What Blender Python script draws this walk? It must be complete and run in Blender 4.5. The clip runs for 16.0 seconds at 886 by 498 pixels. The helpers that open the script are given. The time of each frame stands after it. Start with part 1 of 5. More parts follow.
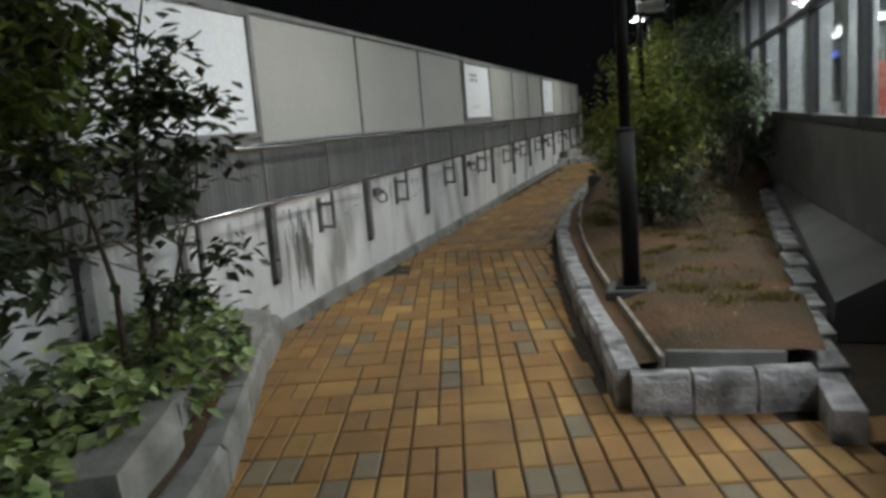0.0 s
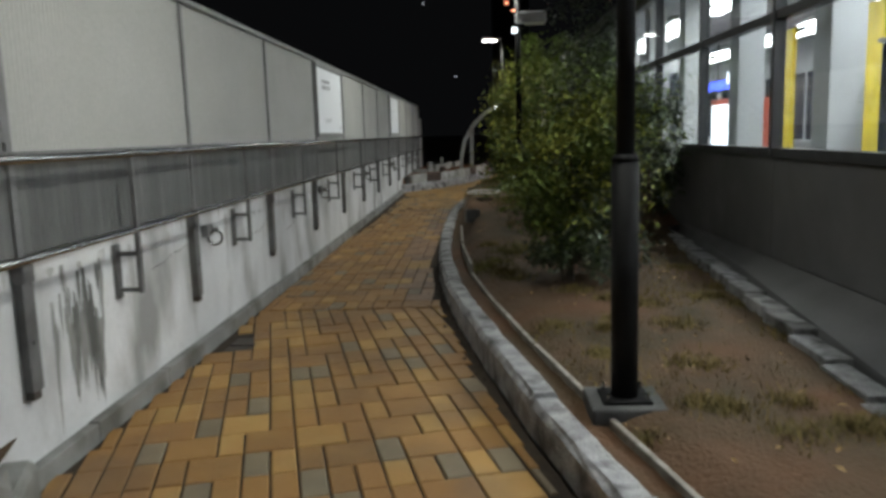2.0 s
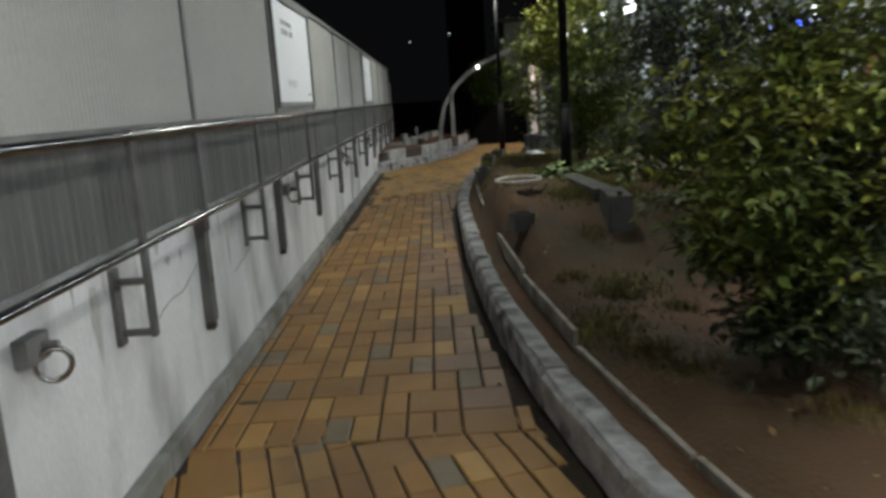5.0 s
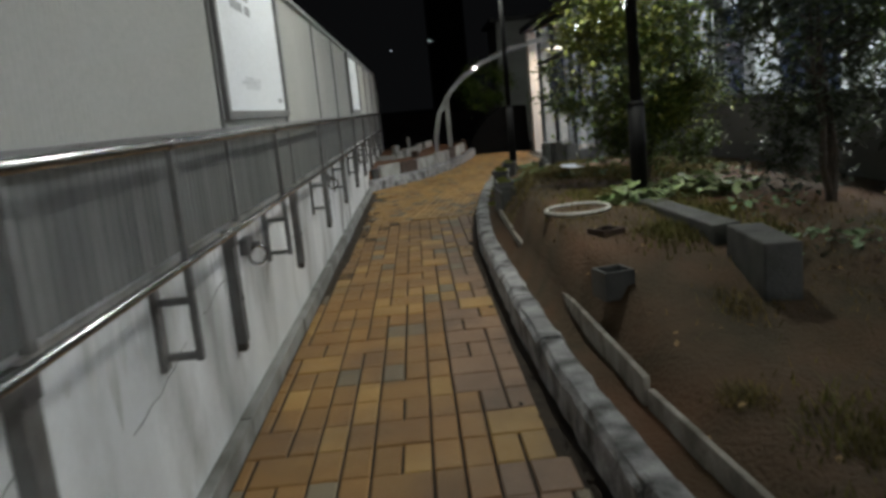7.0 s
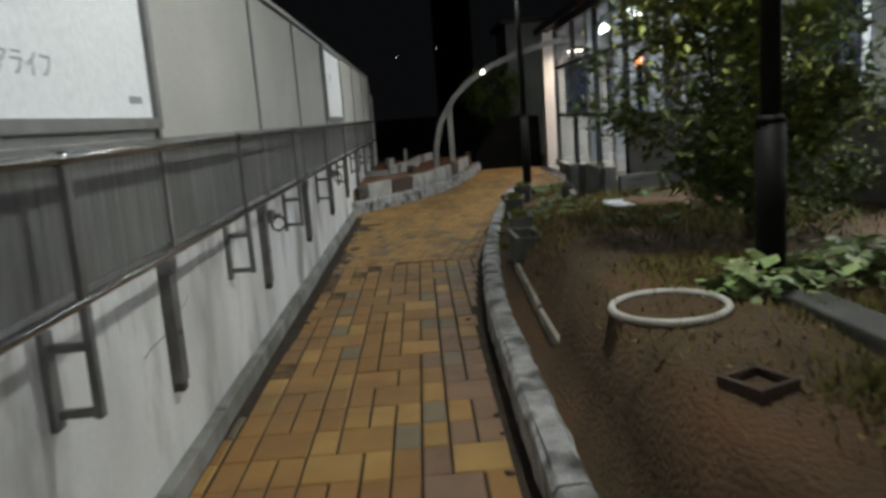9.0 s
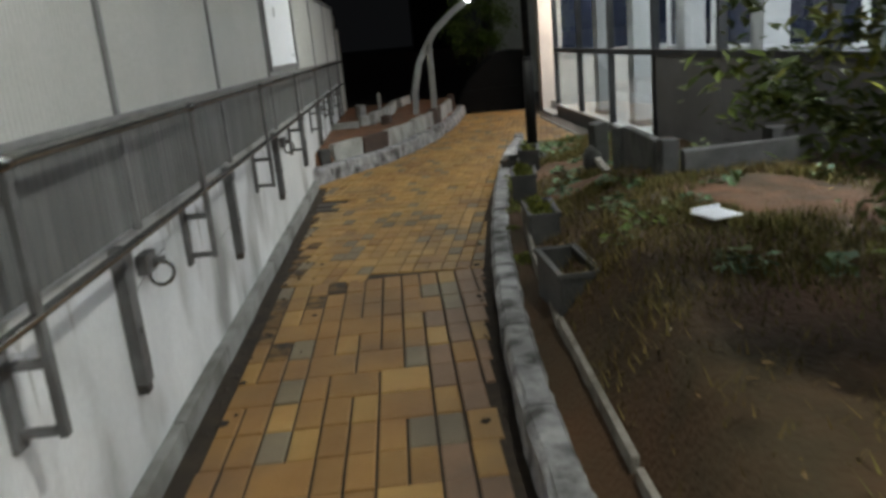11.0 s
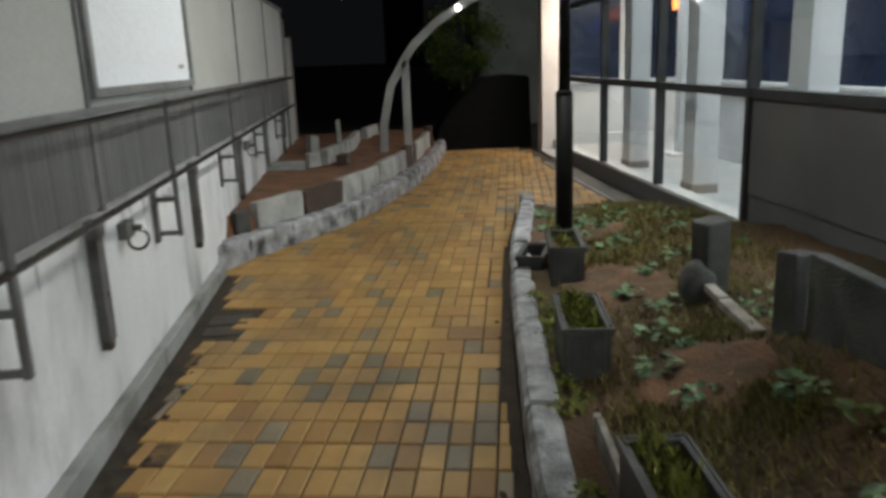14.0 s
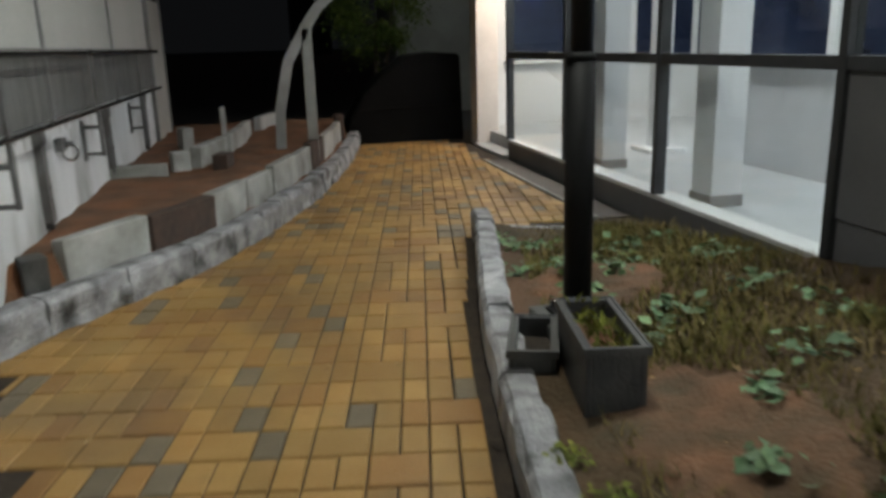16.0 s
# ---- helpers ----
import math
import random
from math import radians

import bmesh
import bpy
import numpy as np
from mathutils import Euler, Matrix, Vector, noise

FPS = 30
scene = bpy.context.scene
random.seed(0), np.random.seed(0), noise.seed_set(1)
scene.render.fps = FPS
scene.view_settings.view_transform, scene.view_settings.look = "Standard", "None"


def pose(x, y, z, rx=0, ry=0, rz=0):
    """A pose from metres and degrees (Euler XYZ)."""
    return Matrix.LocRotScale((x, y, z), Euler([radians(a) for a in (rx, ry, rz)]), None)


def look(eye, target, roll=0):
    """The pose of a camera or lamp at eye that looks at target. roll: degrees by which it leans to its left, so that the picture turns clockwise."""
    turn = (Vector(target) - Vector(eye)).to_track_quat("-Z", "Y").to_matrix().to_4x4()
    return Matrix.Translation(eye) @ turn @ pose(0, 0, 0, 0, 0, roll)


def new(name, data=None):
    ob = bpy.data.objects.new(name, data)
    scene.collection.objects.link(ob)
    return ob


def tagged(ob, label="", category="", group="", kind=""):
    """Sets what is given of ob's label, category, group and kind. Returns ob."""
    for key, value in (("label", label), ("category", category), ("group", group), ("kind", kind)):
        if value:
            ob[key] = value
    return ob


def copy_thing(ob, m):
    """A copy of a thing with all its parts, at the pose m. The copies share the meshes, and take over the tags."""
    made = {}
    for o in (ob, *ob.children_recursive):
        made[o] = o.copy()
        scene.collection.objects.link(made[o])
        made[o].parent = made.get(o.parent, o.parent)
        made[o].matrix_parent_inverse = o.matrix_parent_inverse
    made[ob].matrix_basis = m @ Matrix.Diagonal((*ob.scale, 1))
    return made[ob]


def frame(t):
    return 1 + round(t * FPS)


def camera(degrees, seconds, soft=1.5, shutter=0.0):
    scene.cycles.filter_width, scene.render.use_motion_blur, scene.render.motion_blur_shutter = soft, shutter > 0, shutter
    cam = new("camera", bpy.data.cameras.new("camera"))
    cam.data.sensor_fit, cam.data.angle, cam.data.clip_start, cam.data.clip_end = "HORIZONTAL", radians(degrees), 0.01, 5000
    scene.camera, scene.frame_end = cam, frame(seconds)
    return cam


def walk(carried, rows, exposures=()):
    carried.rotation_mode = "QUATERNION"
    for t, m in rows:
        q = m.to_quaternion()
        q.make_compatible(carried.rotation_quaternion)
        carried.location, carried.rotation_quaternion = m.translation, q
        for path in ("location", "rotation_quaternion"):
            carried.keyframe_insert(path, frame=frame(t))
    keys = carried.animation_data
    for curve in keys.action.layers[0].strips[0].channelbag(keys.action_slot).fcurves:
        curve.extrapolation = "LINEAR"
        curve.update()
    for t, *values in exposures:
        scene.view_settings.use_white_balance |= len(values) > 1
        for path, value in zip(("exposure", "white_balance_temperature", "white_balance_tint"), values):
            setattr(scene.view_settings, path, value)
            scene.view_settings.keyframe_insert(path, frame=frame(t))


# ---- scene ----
cam = camera(59.8, 16.0, soft=3.3, shutter=0.5)
METRES, EYE, TILT, LEAN, TURN = 18.7, 1.5, 0.0, 0.0, 16.4
ROWS = [
    (0.0, 0.0, 0.0, 0.0, -0.75, -9.31, 4.59),
    (0.5, -0.0089, 0.027, -0.0004, -1.59, -9.65, 2.38),
    (1.0, -0.01, 0.0581, -0.0005, -6.78, -9.11, 1.89),
    (1.5, -0.0145, 0.0898, -0.0011, -11.96, -9.89, 2.96),
    (2.0, -0.0157, 0.1191, -0.001, -13.91, -8.45, 1.69),
    (2.5, -0.0147, 0.1494, -0.0022, -16.51, -9.55, 1.59),
    (3.0, -0.0126, 0.1787, -0.0009, -18.69, -7.46, 1.94),
    (3.5, -0.0095, 0.2093, -0.0008, -17.72, -7.59, 2.81),
    (4.0, -0.0083, 0.24, -0.0004, -17.36, -9.6, 2.02),
    (6.5, 0.0081, 0.3875, -0.0012, -17.39, -11.44, 6.4),
    (7.0, 0.0152, 0.4186, -0.0017, -18.63, -10.51, 5.43),
    (7.5, 0.0276, 0.4494, -0.0023, -19.68, -11.39, 5.67),
    (8.0, 0.0382, 0.481, -0.0031, -20.04, -10.72, 4.16),
    (8.5, 0.0509, 0.5115, -0.0012, -20.27, -8.9, 5.45),
    (9.0, 0.0612, 0.5436, -0.0015, -18.25, -9.91, 4.23),
    (11.5, 0.1054, 0.6907, 0.0094, -20.36, -15.38, 5.26),
    (12.0, 0.1151, 0.718, 0.011, -19.64, -14.83, 4.12),
    (12.5, 0.1238, 0.7477, 0.011, -19.95, -14.69, 2.65),
    (13.0, 0.1346, 0.7787, 0.0102, -20.03, -13.06, 2.63),
    (13.5, 0.1445, 0.8091, 0.0079, -20.76, -13.71, 1.23),
    (14.0, 0.1556, 0.84, 0.006, -22.05, -13.81, 2.11),
    (14.5, 0.1677, 0.8701, 0.0023, -24.19, -15.72, 1.93),
    (15.0, 0.1811, 0.9011, -0.0009, -27.07, -18.21, -0.63),
    (15.5, 0.1902, 0.9307, -0.0026, -27.19, -16.36, -0.39),
    (16.0, 0.2009, 0.963, -0.0045, -28.71, -14.88, 1.61),
]
walk(cam, [(t, pose(0, 0, EYE, TILT, LEAN, TURN) @ pose(METRES * x, METRES * y, METRES * z, 90 + pitch, roll, yaw)) for t, x, y, z, yaw, pitch, roll in ROWS],
     exposures=[(0.0, -0.2), (2.0, -0.12), (3.5, 0.0), (9.0, 0.05), (12.0, 0.36), (14.0, 0.4), (16.0, 0.34)])

# ---------- world and light ----------
world = bpy.data.worlds.new("night")
scene.world = world
world.use_nodes = True
bg = world.node_tree.nodes["Background"]
bg.inputs[0].default_value = (0.36, 0.38, 0.42, 1)
bg.inputs[1].default_value = 0.008
scene.view_settings.exposure = 0.0


def area_lamp(name, m, sx, sy, power, colour=(1, 1, 1), spread=180):
    d = bpy.data.lights.new(name, "AREA")
    d.shape, d.size, d.size_y, d.energy, d.color, d.spread = "RECTANGLE", sx, sy, power, colour, radians(spread)
    ob = new(name, d)
    ob.matrix_world = m
    return ob


POLES = [(-0.27, -2.3), (-0.25, 5.55), (-0.30, 13.3), (-0.24, 21.38), (-0.24, 29.3)]
LAMP_Z = 3.74
for (px, py), power in zip(POLES[:4], (10, 56, 62, 56)):
    area_lamp("street_lamp_light", look((px - 0.30, py, LAMP_Z - 0.07), (px - 2.0, py, 0)), 0.3, 0.12, power, (0.97, 1.0, 0.92))
# fluorescent rows of the concourse, hung under its ceiling
for ly in (1.0, 6.0, 11.0, 16.0, 21.0, 26.0):
    area_lamp("concourse_light", pose(2.3, ly, 2.98), 0.3, 4.2, 115 if ly < 20 else 46, (0.93, 0.98, 1.0))
    area_lamp("concourse_light", pose(4.6, ly, 2.98), 0.3, 4.2, 60 if ly < 20 else 38, (0.93, 0.98, 1.0))
area_lamp("doorway_light", pose(2.1, 28.5, 2.7), 0.5, 0.5, 40, (1.0, 0.86, 0.7))
# added fill light for the far tree and building wall, no known source there
area_lamp("fill_lamp_light", look((1.75, 30.35, 2.55), (1.2, 34, 1.2)), 0.2, 0.12, 22, (0.95, 1.0, 0.9))


# ---------- materials ----------
def material(name, base, rough=0.8, second=None, scale=3.0, grain=60.0, bump=0.15, metal=0.0, stain=None, stain_scale=0.7,
             stain_amount=0.5, vary=0.0, stretch=(1, 1, 1), low=0.35, high=0.65):
    m = bpy.data.materials.new(name)
    m.use_nodes = True
    t = m.node_tree
    n, l = t.nodes, t.links
    p = n["Principled BSDF"]
    p.inputs["Metallic"].default_value = metal
    geo = n.new("ShaderNodeNewGeometry")
    mp = n.new("ShaderNodeMapping")
    mp.inputs["Scale"].default_value = stretch
    l.new(geo.outputs["Position"], mp.inputs["Vector"])

    def noise_node(s, detail=4):
        k = n.new("ShaderNodeTexNoise")
        k.inputs["Scale"].default_value, k.inputs["Detail"].default_value = s, detail
        l.new(mp.outputs["Vector"], k.inputs["Vector"])
        return k

    def mix(fac, a, b):
        k = n.new("ShaderNodeMix")
        k.data_type = "RGBA"
        for sock, v in ((k.inputs["Factor"], fac), (k.inputs["A"], a), (k.inputs["B"], b)):
            if isinstance(v, (int, float)):
                sock.default_value = v
            elif isinstance(v, tuple):
                sock.default_value = (*v, 1)
            else:
                l.new(v, sock)
        return k.outputs["Result"]

    def ramp(sock, a, b, top=1.0):
        k = n.new("ShaderNodeMapRange")
        k.inputs["From Min"].default_value, k.inputs["From Max"].default_value, k.inputs["To Max"].default_value = a, b, top
        l.new(sock, k.inputs["Value"])
        return k.outputs["Result"]

    second = second or tuple(c * 0.7 for c in base)
    col = mix(ramp(noise_node(scale, 6).outputs["Fac"], low, high), base, second)
    fine = noise_node(grain, 3)
    col = mix(ramp(fine.outputs["Fac"], 0.3, 0.75, 0.35), col, tuple(c * 0.6 for c in base))
    if stain:
        col = mix(ramp(noise_node(stain_scale, 8).outputs["Fac"], 0.48, 0.68, stain_amount), col, stain)
    if vary:
        info = n.new("ShaderNodeObjectInfo")
        hsv = n.new("ShaderNodeHueSaturation")
        l.new(ramp(info.outputs["Random"], 0, 1), hsv.inputs["Value"])
        k = hsv.inputs["Value"].links[0].from_node
        k.inputs["To Min"].default_value, k.inputs["To Max"].default_value = 1 - vary, 1 + vary
        l.new(col, hsv.inputs["Color"])
        col = hsv.outputs["Color"]
    l.new(col, p.inputs["Base Color"])
    r = n.new("ShaderNodeMapRange")
    r.inputs["To Min"].default_value, r.inputs["To Max"].default_value = max(0.03, rough - 0.12), min(1, rough + 0.12)
    l.new(noise_node(scale * 2).outputs["Fac"], r.inputs["Value"])
    l.new(r.outputs["Result"], p.inputs["Roughness"])
    if bump:
        b = n.new("ShaderNodeBump")
        b.inputs["Strength"].default_value, b.inputs["Distance"].default_value = bump, 0.02
        l.new(fine.outputs["Fac"], b.inputs["Height"])
        l.new(b.outputs["Normal"], p.inputs["Normal"])
    return m


def leaf_material(name, a, b, rough=0.45):
    m = material(name, a, rough, b, 9, 40, 0.1)
    t = m.node_tree
    geo = t.nodes.new("ShaderNodeNewGeometry")
    hsv = t.nodes.new("ShaderNodeHueSaturation")
    r = t.nodes.new("ShaderNodeMapRange")
    r.inputs["To Min"].default_value, r.inputs["To Max"].default_value = 0.6, 1.45
    p = t.nodes["Principled BSDF"]
    src = p.inputs["Base Color"].links[0].from_socket
    t.links.new(geo.outputs["Random Per Island"], r.inputs["Value"])
    t.links.new(r.outputs["Result"], hsv.inputs["Value"])
    t.links.new(src, hsv.inputs["Color"])
    t.links.new(hsv.outputs["Color"], p.inputs["Base Color"])
    return m


def glowing(name, colour, strength):
    m = bpy.data.materials.new(name)
    m.use_nodes = True
    p = m.node_tree.nodes["Principled BSDF"]
    p.inputs["Base Color"].default_value = (*colour, 1)
    p.inputs["Emission Color"].default_value = (*colour, 1)
    p.inputs["Emission Strength"].default_value = strength
    return m


def island_vary(m, lo, hi):
    t = m.node_tree
    p = t.nodes["Principled BSDF"]
    src = p.inputs["Base Color"].links[0].from_socket
    geo, hsv, r = t.nodes.new("ShaderNodeNewGeometry"), t.nodes.new("ShaderNodeHueSaturation"), t.nodes.new("ShaderNodeMapRange")
    r.inputs["To Min"].default_value, r.inputs["To Max"].default_value = lo, hi
    t.links.new(geo.outputs["Random Per Island"], r.inputs["Value"])
    t.links.new(r.outputs["Result"], hsv.inputs["Value"])
    t.links.new(src, hsv.inputs["Color"])
    t.links.new(hsv.outputs["Color"], p.inputs["Base Color"])
    return m


DIRT = (0.05, 0.04, 0.03)
M = dict(
    asphalt=material("asphalt", (0.045, 0.045, 0.047), 0.85, None, 2, 150, 0.4),
    bedding=material("bedding_sand", (0.05, 0.035, 0.022), 0.95, (0.03, 0.022, 0.016), 8, 120, 0.5),
    concrete=material("concrete", (0.33, 0.33, 0.32), 0.85, (0.22, 0.22, 0.21), 3, 90, 0.35, stain=(0.09, 0.085, 0.07), stain_scale=2.5, stain_amount=0.8),
    kerb=material("granite_kerb", (0.46, 0.46, 0.47), 0.72, (0.22, 0.22, 0.23), 7, 60, 0.8, stain=(0.04, 0.04, 0.036), stain_scale=5, stain_amount=0.95, vary=0.12),
    dark_stone=material("dark_stone", (0.105, 0.105, 0.10), 0.85, (0.05, 0.05, 0.05), 4, 90, 0.5, stain=(0.03, 0.04, 0.02), stain_scale=3, vary=0.1),
    whitewash=material("whitewashed_wall", (0.74, 0.75, 0.76), 0.85, (0.54, 0.55, 0.56), 1.6, 70, 0.25, stain=(0.22, 0.22, 0.21), stain_scale=2.0, stain_amount=0.85, stretch=(1, 1, 0.45)),
    grime=material("black_grime", (0.10, 0.10, 0.095), 0.9, (0.3, 0.3, 0.29), 7, 60, 0.2, stretch=(1, 1, 0.3), low=0.42, high=0.6),
    streak=material("grey_water_streak", (0.36, 0.36, 0.35), 0.9, (0.6, 0.6, 0.6), 9, 60, 0.1, stretch=(1, 1, 0.3)),
    panel=material("fence_panel_paint", (0.45, 0.45, 0.425), 0.6, (0.40, 0.40, 0.378), 1.0, 50, 0.05, vary=0.04),
    infill=material("grey_infill_sheet", (0.125, 0.127, 0.125), 0.5, (0.085, 0.087, 0.085), 2.5, 40, 0.1, stain=(0.24, 0.24, 0.23), stain_scale=3, stain_amount=0.35, stretch=(1, 3, 0.3)),
    frame=material("grey_frame_paint", (0.20, 0.20, 0.20), 0.5, None, 5, 60, 0.05),
    channel=material("weathered_grey_steel", (0.15, 0.15, 0.15), 0.6, (0.09, 0.09, 0.09), 6, 60, 0.2, vary=0.1, stain=(0.06, 0.045, 0.035), stain_scale=5),
    steel=material("stainless_steel", (0.45, 0.45, 0.45), 0.22, (0.3, 0.3, 0.3), 8, 80, 0.03, metal=1.0),
    poster=material("white_poster", (0.86, 0.89, 0.93), 0.45, (0.83, 0.86, 0.91), 1, 40, 0.02),
    print_grey=material("grey_print", (0.40, 0.42, 0.46), 0.6),
    soil=material("bare_soil", (0.080, 0.044, 0.018), 0.95, (0.036, 0.028, 0.010), 2.6, 45, 0.8, stain=(0.135, 0.060, 0.026), stain_scale=1.3, stain_amount=0.75),
    earth=material("crumbly_earth", (0.20, 0.092, 0.042), 0.95, (0.075, 0.048, 0.024), 4, 50, 0.7, stain=(0.05, 0.04, 0.018), stain_scale=3, stain_amount=0.8),
    red_soil=material("reddish_soil", (0.24, 0.10, 0.042), 0.95, (0.13, 0.07, 0.04), 3, 60, 0.7, stain=(0.07, 0.05, 0.03), stain_scale=2.5),
    black_pole=material("black_pole_paint", (0.006, 0.006, 0.006), 0.62, (0.010, 0.010, 0.010), 7, 70, 0.08),
    lamp_white=material("lamp_housing", (0.5, 0.5, 0.5), 0.4),
    glow=glowing("lamp_diffuser", (1.0, 0.98, 0.93), 14),
    tube=glowing("fluorescent_tube", (0.92, 0.97, 1.0), 16),
    mullion=material("dark_mullion", (0.045, 0.048, 0.052), 0.45, None, 5, 60, 0.05),
    dado=material("grey_dado_panel", (0.16, 0.16, 0.165), 0.55, (0.125, 0.125, 0.13), 1.2, 60, 0.06, stain=(0.11, 0.11, 0.11), stain_scale=1.2),
    interior=material("pale_interior_paint", (0.68, 0.69, 0.68), 0.6, (0.6, 0.61, 0.6), 1, 40, 0.03),
    column=material("grey_column_paint", (0.53, 0.54, 0.55), 0.5, (0.46, 0.47, 0.48), 1, 40, 0.03),
    hall_floor=material("polished_hall_floor", (0.42, 0.44, 0.45), 0.35, (0.38, 0.40, 0.40), 1.5, 40, 0.03),
    night_glass=material("night_window", (0.01, 0.014, 0.03), 0.12, (0.02, 0.03, 0.06), 1, 30, 0.0),
    ceiling=material("hall_ceiling", (0.55, 0.56, 0.57), 0.8),
    roof=material("roof_sheet", (0.06, 0.06, 0.065), 0.5),
    warm_column=material("pale_door_column", (0.72, 0.66, 0.60), 0.6, (0.62, 0.57, 0.52), 2, 40, 0.05),
    arch=material("galvanised_arch", (0.38, 0.38, 0.37), 0.5, (0.28, 0.28, 0.27), 4, 60, 0.1, metal=0.3),
    planter=material("dark_plastic_planter", (0.034, 0.036, 0.037), 0.6, (0.075, 0.075, 0.07), 6, 70, 0.25, vary=0.15),
    terracotta=material("brown_clay", (0.075, 0.045, 0.032), 0.85, (0.045, 0.032, 0.025), 7, 70, 0.3),
    ring=material("white_plastic_ring", (0.62, 0.61, 0.58), 0.55, (0.45, 0.44, 0.40), 8, 70, 0.1),
    board=material("weathered_board", (0.36, 0.33, 0.29), 0.85, (0.2, 0.18, 0.15), 8, 70, 0.4, stain=(0.08, 0.07, 0.05), stain_scale=4),
    block=material("pale_concrete_block", (0.44, 0.44, 0.42), 0.85, (0.3, 0.3, 0.28), 5, 90, 0.5, stain=(0.1, 0.1, 0.06), stain_scale=3, vary=0.15),
    grate=material("rusty_grate", (0.03, 0.028, 0.026), 0.6, (0.06, 0.045, 0.035), 9, 70, 0.2),
    bark=material("bark", (0.09, 0.065, 0.045), 0.9, (0.05, 0.04, 0.03), 12, 80, 0.7),
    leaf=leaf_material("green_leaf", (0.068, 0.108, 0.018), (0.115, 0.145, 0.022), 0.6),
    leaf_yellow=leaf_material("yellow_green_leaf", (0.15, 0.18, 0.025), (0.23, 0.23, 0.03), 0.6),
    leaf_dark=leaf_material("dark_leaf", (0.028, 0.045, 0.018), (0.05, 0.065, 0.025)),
    leaf_pale=leaf_material("variegated_leaf", (0.17, 0.26, 0.085), (0.33, 0.39, 0.18)),
    leaf_weed=leaf_material("weed_leaf", (0.10, 0.185, 0.085), (0.15, 0.23, 0.10), 0.6),
    moss=leaf_material("moss", (0.11, 0.13, 0.018), (0.17, 0.17, 0.02), 0.9),
    grass=leaf_material("dry_grass", (0.19, 0.135, 0.042), (0.10, 0.085, 0.022), 0.9),
    tuft=leaf_material("olive_tuft", (0.12, 0.125, 0.024), (0.17, 0.135, 0.035), 0.9),
    dead_leaf=material("fallen_leaf", (0.40, 0.27, 0.12), 0.8, (0.25, 0.15, 0.06), 20, 90, 0.1),
    far_wall=material("far_building_wall", (0.36, 0.37, 0.36), 0.8, None, 1, 20, 0.05),
    yellow=material("yellow_board", (0.6, 0.45, 0.02), 0.5),
    red=material("red_machine", (0.55, 0.12, 0.08), 0.5),
    sign_blue=glowing("blue_sign_face", (0.08, 0.14, 1.0), 3.5),
    sign_orange=glowing("orange_display_face", (1.0, 0.22, 0.05), 3.0),
    sign_white=glowing("white_sign_face", (0.85, 0.93, 1.0), 2.5),
    far_light=glowing("distant_lamp", (1.0, 0.35, 0.2), 4),
    paver_yellow=island_vary(material("ochre_paver", (0.42, 0.255, 0.080), 0.55, (0.36, 0.195, 0.055), 2.2, 130, 0.3, stain=(0.16, 0.10, 0.05), stain_scale=1.6, stain_amount=0.6, vary=0.16), 0.85, 1.12),
    paver_orange=island_vary(material("orange_paver", (0.37, 0.200, 0.058), 0.55, (0.30, 0.150, 0.046), 2.2, 130, 0.3, stain=(0.14, 0.085, 0.05), stain_scale=1.6, stain_amount=0.6, vary=0.16), 0.85, 1.12),
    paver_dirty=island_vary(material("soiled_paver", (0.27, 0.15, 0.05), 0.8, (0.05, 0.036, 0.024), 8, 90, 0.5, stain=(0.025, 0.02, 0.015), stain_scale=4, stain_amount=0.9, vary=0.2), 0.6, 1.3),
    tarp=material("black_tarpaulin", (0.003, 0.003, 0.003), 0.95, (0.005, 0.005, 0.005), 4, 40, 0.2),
    paver_grey=island_vary(material("grey_brown_paver", (0.22, 0.175, 0.11), 0.55, (0.17, 0.135, 0.09), 3, 130, 0.3, stain=(0.08, 0.06, 0.05), stain_scale=1.6, vary=0.16), 0.85, 1.12),
    paver_pink=island_vary(material("pinkish_paver", (0.31, 0.185, 0.105), 0.55, (0.24, 0.145, 0.09), 2.5, 130, 0.3, stain=(0.10, 0.07, 0.055), stain_scale=1.6, stain_amount=0.7, vary=0.16), 0.85, 1.12),
)

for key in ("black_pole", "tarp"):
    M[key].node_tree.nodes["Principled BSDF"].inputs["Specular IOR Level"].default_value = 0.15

glass = bpy.data.materials.new("window_glass")
glass.use_nodes = True
gp = glass.node_tree.nodes["Principled BSDF"]
gp.inputs["Base Color"].default_value = (0.93, 0.97, 0.97, 1)
gp.inputs["Roughness"].default_value = 0.02
gp.inputs["Transmission Weight"].default_value = 1.0
gp.inputs["IOR"].default_value = 1.3
M["glass"] = glass


# ---------- building helpers ----------
def mesh_of(bm, name, mat, smooth=False):
    me = bpy.data.meshes.new(name)
    bm.to_mesh(me)
    bm.free()
    me.materials.append(mat)
    if smooth:
        me.polygons.foreach_set("use_smooth", [True] * len(me.polygons))
    return me


def part(name, bm, mat, parent=None, label="", smooth=False):
    """One mesh object under a thing or under a part; its mesh is in the parent's own space."""
    ob = new(name, mesh_of(bm, name, mat, smooth))
    if parent is not None:
        ob.parent = parent
    if label:
        ob["label"] = label
    return ob


def empty(name, at, label, category, group="", kind=""):
    ob = new(name)
    ob.matrix_world = at if isinstance(at, Matrix) else Matrix.Translation(at)
    return tagged(ob, label, category, group, kind)


